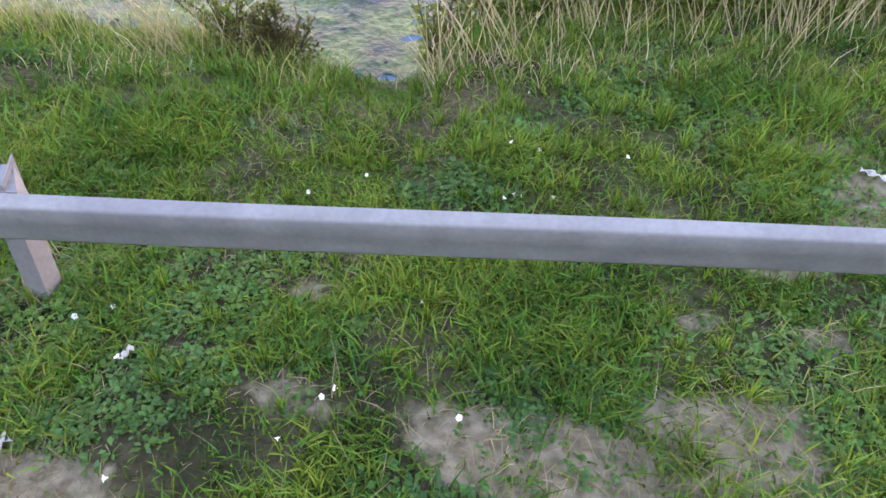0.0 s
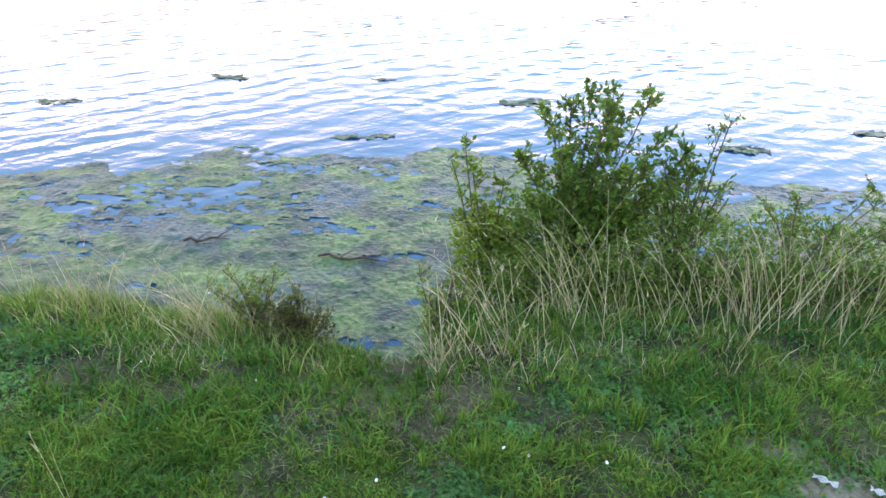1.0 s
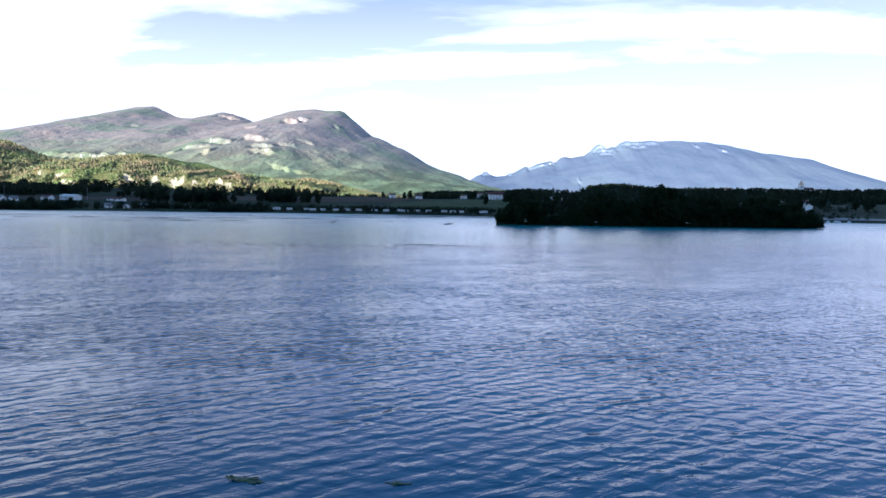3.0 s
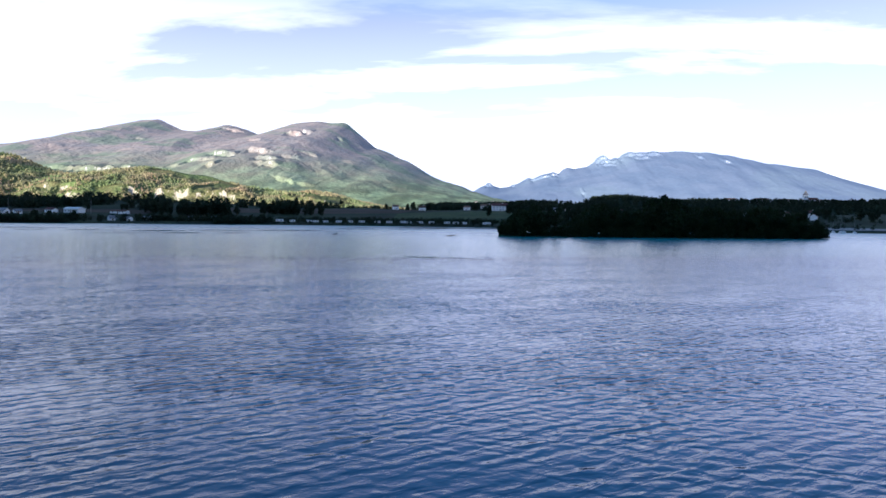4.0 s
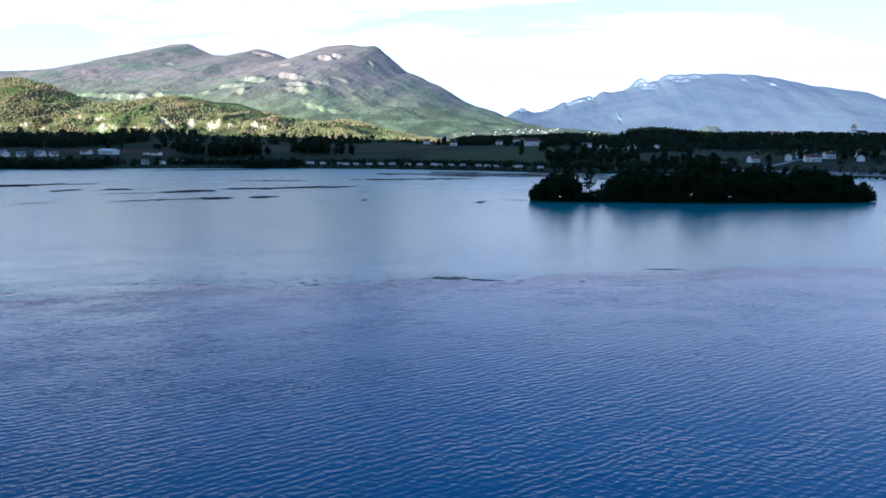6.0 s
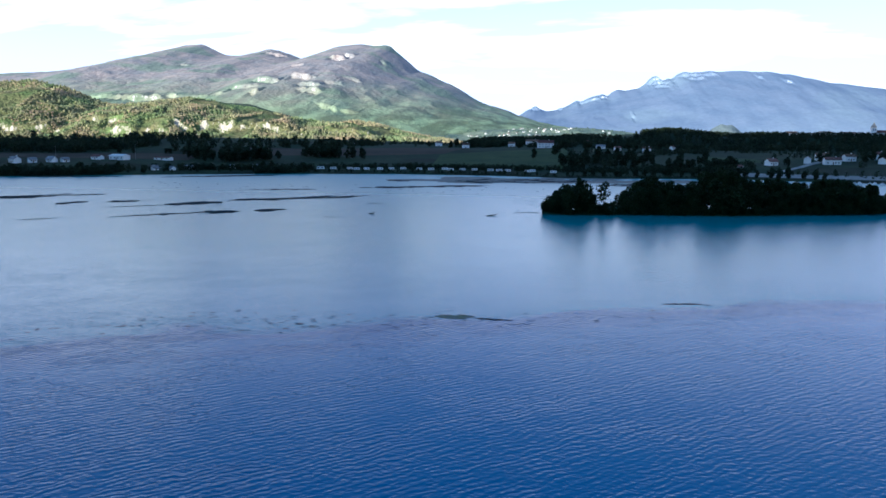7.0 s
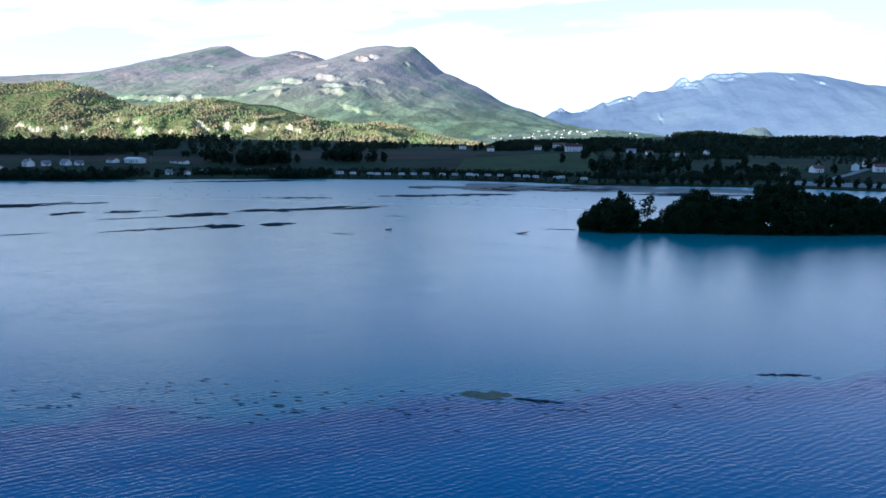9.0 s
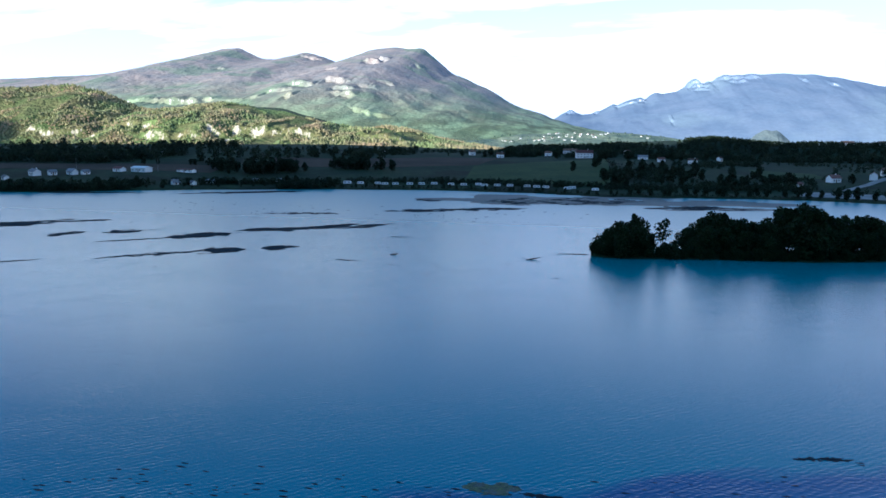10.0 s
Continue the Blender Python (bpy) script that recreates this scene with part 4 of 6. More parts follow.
tussocks("grass_tuft", 300, (-3.4, 3.4, 8.8, 11.4), "bright green tufts standing out of the turf", (0.09, 0.19), 26)
tussocks("grass_tuft", 420, (-5.4, 5.4, 11.3, 13.9), "tall green tufts on the bank", (0.12, 0.26), 28)


def rosettes(name, n, area, mat, label, size, dense, count=7):
    """Low broad-leaved weeds: leaves round a heart, joined."""
    x, y = rng.uniform(area[0], area[1], n), rng.uniform(area[2], area[3], n)
    ok = (rng.random(n) < dense(x, y)) & (near_shore(x) - y > 0.15)
    x, y = x[ok], y[ok]
    n = len(x)
    z = height(x, y)
    s = rng.uniform(*size, n)
    verts, faces = [], []
    for k in range(count):
        a = rng.uniform(0, 6.2832, n)
        up = rng.uniform(0.25, 0.9, n)
        out = s * rng.uniform(0.5, 1.3, n)
        dx, dy = np.cos(a), np.sin(a)
        wid = s * rng.uniform(0.25, 0.42, n)
        px, py, pz = x + dx * out * 0.35, y + dy * out * 0.35, z + s * up * 0.7
        tip = np.stack([x + dx * out * 1.3, y + dy * out * 1.3, z + s * up * 0.9], -1)
        mid = np.stack([x + dx * out * 0.85, y + dy * out * 0.85, z + s * up], -1)
        side = np.stack([-dy * wid, dx * wid, 0.15 * s], -1)
        verts += [np.stack([np.stack([px, py, pz], -1), mid - side, tip, mid + side], 1)]
    verts = np.stack(verts, 1).reshape(-1, 3)
    base = np.arange(len(verts) // 4)[:, None] * 4
    ob = new(name, mesh_from(name, verts, base + [0, 1, 2, 3], mat))
    return tagged(ob, label, "weeds", kind="stuff")


lush = lambda x, y: smooth(-0.25, 0.35, fractal(x * 0.8 + 8, y * 0.9, 3, 44)) * (1 - 0.85 * bare(x, y))
rosettes("clover", 14000, (-3.4, 3.4, 8.8, 11.2), M_CLOVER, "dark green clover and plantain leaves in the turf", (0.018, 0.042), lush)
rosettes("clover", 17000, (-5.4, 5.4, 11.0, 14.2), M_CLOVER, "broad green weeds in the bank grass", (0.022, 0.05), lush, 6)


def strands(verts, faces, start, tip, sag, width, segs=5):
    """One bowed, flat stalk from start to tip, appended."""
    start, tip = np.array(start, float), np.array(tip, float)
    side = rng.normal(size=3) * (1, 0.4, 0)
    side = side / (np.linalg.norm(side) + 1e-9)
    first = len(verts)
    for k in range(segs + 1):
        f = k / segs
        p = start * (1 - f) + tip * f + np.array((0, 0, sag * math.sin(math.pi * f)))
        w = width * (1 - 0.7 * f) / 2
        verts += [p - side * w, p + side * w]
    for k in range(segs):
        a = first + 2 * k
        faces.append((a, a + 1, a + 3, a + 2))


def stalks(name, spots, label):
    verts, faces = [], []
    for cx, cy, rx, ry, n, low, tall, lean in spots:
        for _ in range(n):
            x, y = rng.normal(cx, rx), rng.normal(cy, ry)
            y = min(y, float(near_shore(x)) - 0.08)
            z = float(height(x, y)) - 0.02
            h = rng.uniform(low, tall)
            dx, dy = rng.normal(lean, 0.42) * h, rng.normal(-0.18, 0.25) * h
            strands(verts, faces, (x, y, z), (x + dx, y + dy, z + h), abs(dx) * 0.3, rng.uniform(0.005, 0.011))
            if rng.random() < 0.45:
                # a loose seed head
                for _ in range(4):
                    f = rng.uniform(0.8, 1.0)
                    a = (x + dx * f, y + dy * f, z + h * f)
                    strands(verts, faces, a, (a[0] + rng.normal(0, 0.02), a[1] + rng.normal(0, 0.02), a[2] + rng.uniform(0.02, 0.06)), 0, 0.008, 2)
    ob = new(name, mesh_from(name, np.array(verts), faces, M_STRAW))
    return tagged(ob, label, "dry reeds", kind="stuff")


stalks("dry_stalks", ((0.45, 13.0, 0.25, 0.2, 30, 0.35, 0.95, -0.35), (1.2, 13.3, 0.4, 0.2, 55, 0.5, 1.2, -0.3), (2.3, 13.3, 0.5, 0.25, 75, 0.5, 1.2, -0.2), (3.4, 13.4, 0.5, 0.25, 75, 0.5, 1.2, 0.0), (4.6, 13.6, 0.6, 0.3, 60, 0.5, 1.2, 0.1), (-0.15, 12.75, 0.1, 0.1, 26, 0.25, 0.9, -0.05), (0.15, 12.6, 0.3, 0.12, 22, 0.2, 0.5, -0.2)), "tall bleached dry stalks in front of the shrubs")
stalks("dry_stalks", ((-2.2, 12.95, 0.12, 0.15, 60, 0.45, 0.95, -0.35), (-3.2, 13.5, 0.5, 0.2, 45, 0.35, 0.9, -0.05), (-4.4, 13.7, 0.6, 0.2, 48, 0.35, 0.9, 0.0), (-1.7, 13.3, 0.25, 0.1, 34, 0.3, 0.65, 0.1)), "pale dry stalks at the water's edge")
stalks("dry_stalks", ((-1.95, 10.45, 0.03, 0.03, 5, 0.75, 1.05, -0.05),), "bleached stalks beside the rail post")


# ---- shrubs ----
def leaves(spots, ways, size, narrow, droop=0.25):
    """Folded pointed leaves at spots, pointing along ways."""
    n = len(spots)
    ways = ways / (np.linalg.norm(ways, axis=1, keepdims=True) + 1e-9)
    ref = rng.normal(size=(n, 3))
    side = np.cross(ways, ref)
    side /= np.linalg.norm(side, axis=1, keepdims=True) + 1e-9
    up = np.cross(side, ways)
    s = rng.uniform(*size, n)[:, None]
    mid = spots + ways * s * 0.5 + up * s * 0.06
    tip = spots + ways * s - up * s * droop * 0.3
    verts = np.stack([spots, mid - side * s * narrow + up * s * 0.08, tip, mid + side * s * narrow + up * s * 0.08], 1).reshape(-1, 3)
    b = np.arange(n)[:, None] * 4
    return verts, np.r_[b + [0, 1, 2], b + [0, 2, 3]]


def shrub(name, foot, stems, mat, label, leaf, per_stem, narrow=0.26, body=0, body_size=(0.6, 0.4, 0.4), body_z=0.5):
    """stems: (dx, dy, height) of each stem's tip over the foot."""
    z = float(height(foot[0], foot[1]))
    root = thing(name, pose(foot[0], foot[1], z), label, "shrub")
    bm = bmesh.new()
    spots, ways = [], []
    for dx, dy, h in stems:
        pts, a = [], rng.uniform(-0.06, 0.06, 2)
        for k in range(6):
            f = k / 5
            pts.append((a[0] + dx * f**1.3 + rng.normal(0, 0.015), a[1] + dy * f**1.3 + rng.normal(0, 0.015), -0.06 + (h + 0.06) * f))
        tube(bm, pts, [0.012 * (1 - 0.75 * k / 5) + 0.002 for k in range(6)], 5)
        P = np.array(pts)
        for _ in range(per_stem):
            f = 1 - rng.random() ** 1.4 * 0.8
            p = np.array([np.interp(f * 5, range(6), P[:, c]) for c in range(3)])
            turn = rng.uniform(0, 6.2832)
            twig = np.array((math.cos(turn), math.sin(turn), rng.uniform(0.4, 1.4))) * rng.uniform(0.08, 0.26) * (1.25 - f * 0.8)
            tube(bm, [tuple(p), tuple(p + twig)], [0.004, 0.0015], 3)
            m = rng.integers(5, 10)
            t = rng.uniform(0.2, 1.05, m)[:, None]
            spots.append(p + twig * t)
            ways.append(twig / np.linalg.norm(twig) * 0.7 + rng.normal(size=(m, 3)) * 0.55)
    if body:
        u = rng.normal(size=(body, 3))
        u /= np.linalg.norm(u, axis=1, keepdims=True)
        r = rng.uniform(0.55, 1.0, (body, 1)) * (1 + 0.25 * fractal(u[:, 0] * 3, u[:, 1] * 3 + u[:, 2] * 2, 2, 5)[:, None])
        spots.append(u * r * body_size + (0, 0, body_z))
        ways.append(u + rng.normal(size=(body, 3)) * 0.7 + (0, 0, 0.4))
    part("wood", bm, M_TWIG, root, "thin brown twiggy wood")
    v, f = leaves(np.concatenate(spots), np.concatenate(ways), leaf, narrow)
    part("foliage", mesh_from("foliage", v, f, mat), mat, root)
    return root


def fan(n, rx, ry, low, high):
    return [(rng.normal(0, rx), rng.normal(0, ry), rng.uniform(low, high)) for _ in range(n)]


shrub("willow_shrub", (1.15, 14.35), [(0.02, 0.2, 2.05), (-0.16, 0.1, 1.85), (0.28, 0.1, 2.0), (0.55, 0.0, 2.0), (-0.4, 0.2, 1.75), (0.75, 0.15, 1.6), (0.15, -0.1, 1.9), (-0.25, -0.1, 1.6), (0.4, 0.2, 1.7), (1.0, 0.0, 1.45), (-0.6, 0.0, 1.35), (0.6, -0.2, 1.4), (-0.1, -0.3, 1.3), (0.3, -0.3, 1.35), (0.9, -0.2, 1.1), (-0.5, -0.2, 1.0), (1.15, 0.1, 1.2)], M_WILLOW, "leafy green willow shrub at the water's edge", (0.05, 0.09), 58, 0.24, 4600, (0.85, 0.42, 0.55), 0.45)
shrub("willow_shrub", (0.25, 14.2), [(-0.28, 0.1, 1.65), (-0.36, 0.15, 1.5), (-0.16, 0.0, 1.4), (-0.1, -0.1, 1.15), (0.12, 0.0, 1.3), (0.0, 0.0, 1.0)], M_YELLOWLEAF, "slender pale-green shrub leaning over the water", (0.045, 0.075), 22, 0.27, 1500, (0.38, 0.28, 0.5), 0.5)
shrub("bank_shrub", (-0.15, 13.75), fan(9, 0.16, 0.12, 0.7, 1.15), M_YELLOWLEAF, "small fine-leaved shrub with yellow tips", (0.02, 0.045), 26, 0.25, 1200, (0.24, 0.2, 0.35), 0.4)
shrub("bank_shrub", (2.2, 14.2), fan(12, 0.45, 0.2, 0.7, 1.3) + [(0.15, 0.0, 1.75), (0.22, 0.05, 1.65)], M_WILLOW, "dense dark green shrub behind dry stalks", (0.035, 0.06), 20, 0.25, 3200, (0.85, 0.4, 0.45), 0.42)
shrub("bank_shrub", (3.5, 14.3), fan(12, 0.5, 0.2, 0.6, 1.2), M_WILLOW, "bushy green shrub among the reeds", (0.03, 0.055), 20, 0.25, 2800, (0.85, 0.4, 0.42), 0.4)
shrub("bank_shrub", (4.9, 14.2), fan(10, 0.5, 0.2, 0.6, 1.15), M_WILLOW, "low green shrub at the lake edge", (0.03, 0.055), 18, 0.25, 2200, (0.85, 0.4, 0.4), 0.38)
for ux, uy in ((0.75, 13.7), (1.45, 13.62), (2.2, 13.65), (3.0, 13.7), (3.9, 13.75), (4.8, 13.8)):
    shrub("undergrowth_shrub", (ux, uy), fan(9, 0.28, 0.08, 0.3, 0.62), M_WILLOW, "low dark green undergrowth between dry stalks", (0.03, 0.06), 12, 0.26, 1500, (0.5, 0.2, 0.24), 0.2)
shrub("russet_shrub", (-1.45, 13.2), fan(12, 0.2, 0.1, 0.25, 0.5), M_RUSSET, "low russet and green weed shrub on the brink", (0.02, 0.045), 16, 0.3, 1100, (0.3, 0.18, 0.18), 0.14)
shrub("russet_shrub", (-1.9, 13.35), fan(12, 0.2, 0.1, 0.3, 0.62), M_YELLOWLEAF, "yellow-green weedy shrub on the brink", (0.02, 0.045), 14, 0.2, 600, (0.3, 0.18, 0.2), 0.16)


# ---- flowers and litter ----
def flower():
    f = thing("bindweed_flower", pose(0, 0, 0), "small white funnel-shaped flower in the grass", "flower", "white flowers on the bank")
    bm = bmesh.new()
    tube(bm, [(0, 0, -0.02), (0.004, 0.002, 0.04), (0, 0, 0.075)], [0.0016, 0.0014, 0.0016], 5)
    part("stem", bm, M_STEM, f)
    bm = bmesh.new()
    rings = []
    for r, z in ((0.002, 0.073), (0.006, 0.085), (0.013, 0.097), (0.024, 0.104), (0.021, 0.102)):
        rings.append([bm.verts.new((r * (1 + 0.12 * math.cos(5 * a)) * math.cos(a), r * (1 + 0.12 * math.cos(5 * a)) * math.sin(a), z + 0.002 * math.cos(5 * a))) for a in [6.2832 * k / 15 for k in range(15)]])
    for r0, r1 in zip(rings, rings[1:]):
        for k in range(15):
            bm.faces.new((r0[k], r0[(k + 1) % 15], r1[(k + 1) % 15], r1[k]))
    part("corolla", bm, M_PETAL, f)
    return f


FLOWERS = ((-0.07, 10.18), (-1.36, 9.78), (-0.47, 9.67), (-0.40, 9.70), (0.10, 9.58), (-0.62, 9.40), (0.53, 11.39), (0.48, 11.42), (0.37, 11.45), (0.33, 11.5), (-0.48, 11.23), (-1.63, 12.25), (0.46, 12.12), (-2.1, 11.6), (-1.2, 9.28), (-0.8, 11.1), (0.42, 11.0), (0.36, 10.98), (0.25, 10.95), (-1.7, 10.05), (-1.55, 10.12), (-2.6, 12.4), (1.0, 11.4), (0.55, 10.93))
one = flower()
for k, (fx, fy) in enumerate(FLOWERS):
    m = pose(fx, fy, float(height(fx, fy)), rng.uniform(10, 70), rng.uniform(-40, 40), rng.uniform(0, 360)) @ Matrix.Diagonal((*(rng.uniform(0.42, 0.64),) * 3, 1))
    if k:
        c = copy_thing(one, m)
        c.matrix_basis = m
    else:
        one.matrix_world = m
tall_flower = copy_thing(one, pose(-2.48, 13.62, 0.68))
tall_flower["label"] = "white flower high on a stalk by the water"


def litter(name, x, y, rz, length, wide, label):
    """A crumpled, torn piece of card lying in the grass."""
    bm = bmesh.new()
    n = 7
    rows = []
    for i in range(n):
        rows.append([bm.verts.new(((i / (n - 1) - 0.5) * length + rng.normal(0, 0.004), (j / 3 - 0.5) * wide * rng.uniform(0.75, 1.1), 0.035 + 0.014 * math.sin(i * 1.9 + j) + rng.uniform(0, 0.01))) for j in range(4)])
    for r0, r1 in zip(rows, rows[1:]):
        for j in range(3):
            bm.faces.new((r0[j], r0[j + 1], r1[j + 1], r1[j]))
    bmesh.ops.solidify(bm, geom=bm.faces[:], thickness=0.003)
    me = bpy.data.meshes.new(name)
    bm.to_mesh(me)
    bm.free()
    me.materials.append(M_FLOAT)
    ob = new(name, me)
    ob.matrix_world = pose(x, y, float(height(x, y)), 0, 0, rz)
    return tagged(ob, label, "litter", "white litter in the grass")


litter("paper_scrap", -1.37, 9.82, 70, 0.07, 0.03, "torn white paper scrap lying in the turf")
litter("paper_scrap", -1.7, 9.36, 60, 0.10, 0.05, "crumpled white paper scrap in short grass")
litter("paper_scrap", 2.45, 11.33, -30, 0.15, 0.05, "white torn card lying on dry grass")
litter("paper_scrap", 2.75, 11.22, -35, 0.12, 0.05, "small white scrap beside a dry patch")


# ---- floating growth ----
def algae():
    xs, ys = np.arange(-11, 11, 0.036), np.arange(12.9, 20.4, 0.036)
    X, Y = np.meshgrid(xs, ys)
    edge = np.interp(X, (-12, -8, -6, -5.5, -5.0, -4, -3, -2, -0.5, 0.9, 3.6, 5.5, 8, 12), (16.6, 17.3, 18.4, 17.7, 18.4, 19.4, 19.0, 19.0, 19.6, 19.1, 18.5, 18.3, 18.0, 17.6)) + 0.25 * fractal(X * 0.9, Y * 0.9, 3, 15)
    n = fractal(X * 0.55, Y * 0.9, 4, 23)
    open_ = smooth(0.1, 0.42, fractal(X * 0.8 + 5, Y * 1.9, 4, 27)) * 0.62 + 0.9 * np.exp(-(((X + 3.6) / 0.55) ** 2 + ((Y - 17.75) / 0.22) ** 2)) + 0.9 * np.exp(-(((X + 5.0) / 0.5) ** 2 + ((Y - 17.8) / 0.2) ** 2)) + 0.85 * np.exp(-(((X + 0.75) / 0.55) ** 2 + ((Y - 13.75) / 0.4) ** 2))
    cover = 0.66 + 0.4 * n - 0.9 * open_ + 0.25 * smooth(0, 2.0, edge - Y)
    Z = 0.006 + 0.02 * np.clip(fractal(X * 6, Y * 6, 3, 33), -0.2, 1)
    ok = (cover > 0.12 + 0.42 * fractal(X * 7, Y * 9, 2, 3) + 0.5 * fractal(X * 1.6, Y * 6.5, 4, 6)) & (Y < edge) & (Y > near_shore(X) - 0.3)
    ob = new("algae_mat", grid_mesh("algae_mat", xs, ys, Z, M_ALGAE, ok[:-1, :-1]))
    tagged(shade_smooth(ob), "yellow-green floating algae mat with open water holes", "algae", kind="stuff")


algae()


def largest_piece(ok):
    """Only the largest connected patch of a mask."""
    left, best = set(zip(*np.nonzero(ok))), set()
    while left:
        todo = [left.pop()]
        piece = set(todo)
        while todo:
            j, i = todo.pop()
            for q in ((j + 1, i), (j - 1, i), (j, i + 1), (j, i - 1)):
                if q in left:
                    left.remove(q)
                    piece.add(q)
                    todo.append(q)
        if len(piece) > len(best):
            best = piece
    keep = np.zeros_like(ok)
    for j, i in best:
        keep[j, i] = True
    return keep


def weed_bed(name, x, y, length, wide, turn, mat, label, seed, cell=None):
    """A ragged raft of floating weed."""
    cell = cell or wide / 14
    n = max(int(length / cell / 2), 8)
    xs, ys = np.linspace(-length / 2, length / 2, n), np.arange(-wide / 2 - cell, wide / 2 + 2 * cell, cell)
    X, Y = np.meshgrid(xs, ys)
    X, Y = X + rng.uniform(-0.6, 0.6, X.shape) * cell, Y + rng.uniform(-0.3, 0.3, X.shape) * cell
    u = np.abs(X) / (length / 2)
    ok = np.abs(Y) < wide / 2 * (1 - u**2.5) * (0.86 + 0.6 * fractal(X / wide * 0.5, Y / wide * 0.4, 3, seed) + 0.95 * fractal(X / wide * 2.6, Y / wide * 4.5, 4, seed + 1))
    ok = largest_piece(ok[:-1, :-1])
    if not ok.any():
        return None
    ob = new(name, grid_mesh(name, X, Y, 0.012 + 0.03 * np.clip(fractal(X / cell / 3, Y / cell / 3, 2, seed), 0, 1), mat, ok))
    ob.matrix_world = pose(x, y, 0.0, 0, 0, turn)
    return tagged(ob, label, "water weed", "floating weed rafts")


for k, (x, y, ln, wd) in enumerate(((-8.36, 21.3, 0.9, 0.35), (-5.5, 23.4, 1.1, 0.3), (1.2, 22.2, 1.2, 0.45), (5.0, 19.9, 1.0, 0.4), (-1.9, 19.9, 1.2, 0.25), (-12.0, 17.5, 2.0, 0.5), (7.8, 21.0, 0.8, 0.25), (-2.0, 23.6, 0.7, 0.2))):
    weed_bed("weed_raft", x, y, ln, wd, rng.uniform(-12, 12), M_ALGAE, "small raft of green algae on rippled water", 100 + k, 0.035)
weed_bed("weed_raft", -12.5, 121.8, 6.5, 2.6, 6, M_ALGAE, "green raft of algae on open water", 130, 0.12)
weed_bed("weed_raft", -6.5, 121.3, 6.0, 0.8, -3, M_WEED, "thin dark raft of weed on open water", 131, 0.1)
STRIPS = ((-246, 290, -210, 320, 7), (-214, 258, -192, 283, 6), (-183, 283, -169, 297, 4), (-153, 278, -137, 295, 4), (-170, 262, -151, 278, 1.6), (-137, 303, -86, 342, 6), (-158, 366, -124, 376, 3), (-103, 395, -36, 430, 5), (-104, 463, -92, 471, 6), (-148, 231, -128, 250, 2.2), (-129, 249, -113, 262, 4), (-108, 263, -98, 270, 3), (-170, 219, -161, 227, 1.2), (-12, 278, -2, 279, 1.4), (-77, 249, -69, 249, 1.2), (-76, 302, -66, 303, 1.4), (20, 136, 27, 137.3, 0.5), (-60, 470, 30, 500, 18), (30, 452, 95, 470, 8), (-390, 440, -285, 466, 5), (-268, 462, -178, 530, 5))
for k, (x0, y0, x1, y1, wd) in enumerate(STRIPS):
    weed_bed("weed_raft", (x0 + x1) / 2, (y0 + y1) / 2, math.hypot(x1 - x0, y1 - y0) * 1.08, wd * (3.2 if wd > 2 else 1.8), math.degrees(math.atan2(y1 - y0, x1 - x0)), M_WEED, "long dark strip of floating water weed", 150 + k, max(wd / 16, 0.16))

weed_bed("weed_raft", 12, 488, 250, 90, 6, M_WEEDMAT, "wide dull green mat of weed along the far shore", 190, 2.5)

# loose scraps of weed over the open lake
sv, sf = [], []
for k in range(260):
    u, d = rng.uniform(-0.62, 0.02), rng.uniform(225, 420)
    cx, cy, s = u * d, d, rng.uniform(0.06, 0.24) * d / 160
    a = rng.uniform(-0.4, 0.4)
    ring = [(cx + s * (2.2 * math.cos(q) * math.cos(a) - math.sin(q) * math.sin(a)) * rng.uniform(0.7, 1.2), cy + s * 1.6 * (math.cos(q) * math.sin(a) + math.sin(q)) * rng.uniform(0.7, 1.2)) for q in np.linspace(0, 5.4, 7)]
    base = len(sv)
    sv += [(x, y, 0.004) for x, y in ring] + [(cx, cy, 0.03 + 0.15 * s)]
    sf += [(base + q, base + (q + 1) % 7, base + 7) for q in range(7)]
# and along the ragged edge of the breeze
for k in range(240):
    cx = rng.uniform(-88, 45) if k % 3 else rng.uniform(-80, -10)
    cy = 122.5 + 0.36 * cx + rng.normal(0, 2.6) + 9 * math.exp(-(((cx + 55) / 25) ** 2))
    s, a = rng.uniform(0.03, 0.13), rng.uniform(-0.5, 0.5)
    ring = [(cx + s * (5.0 * math.cos(q) * math.cos(a) - math.sin(q) * math.sin(a)) * rng.uniform(0.6, 1.25), cy + s * 1.5 * (math.cos(q) * math.sin(a) + math.sin(q)) * rng.uniform(0.6, 1.25)) for q in np.linspace(0, 5.4, 7)]
    base = len(sv)
    sv += [(x, y, 0.004) for x, y in ring] + [(cx, cy, 0.02 + 0.1 * s)]
    sf += [(base + q, base + (q + 1) % 7, base + 7) for q in range(7)]
tagged(new("weed_scraps", mesh_from("weed_scraps", np.array(sv), sf, M_WEED)), "scattered dark scraps of floating weed", "water weed", kind="stuff")


def drift_log(x, y, turn, length):
    ob = thing("drift_log", pose(x, y, 0.05, 0, 0, turn), "bare dark driftwood log in the lake", "log", "driftwood")
    bm = bmesh.new()
    tube(bm, [(-length / 2, 0, -0.1), (-length / 6, 0.15, 0.1), (length / 5, 0, 0.25), (length / 2, -0.2, 0.7)], [0.22, 0.2, 0.15, 0.05], 8)
    part("trunk", bm, M_WOOD, ob)
    bm = bmesh.new()
    tube(bm, [(0, 0.05, 0.15), (0.3, 0.5, 0.6), (0.4, 0.7, 1.1)], [0.09, 0.06, 0.02], 6)
    part("branch", bm, M_WOOD, ob)


drift_log(-18.5, 264.8, 25, 4.5)
drift_log(-62, 262, -10, 3.0)


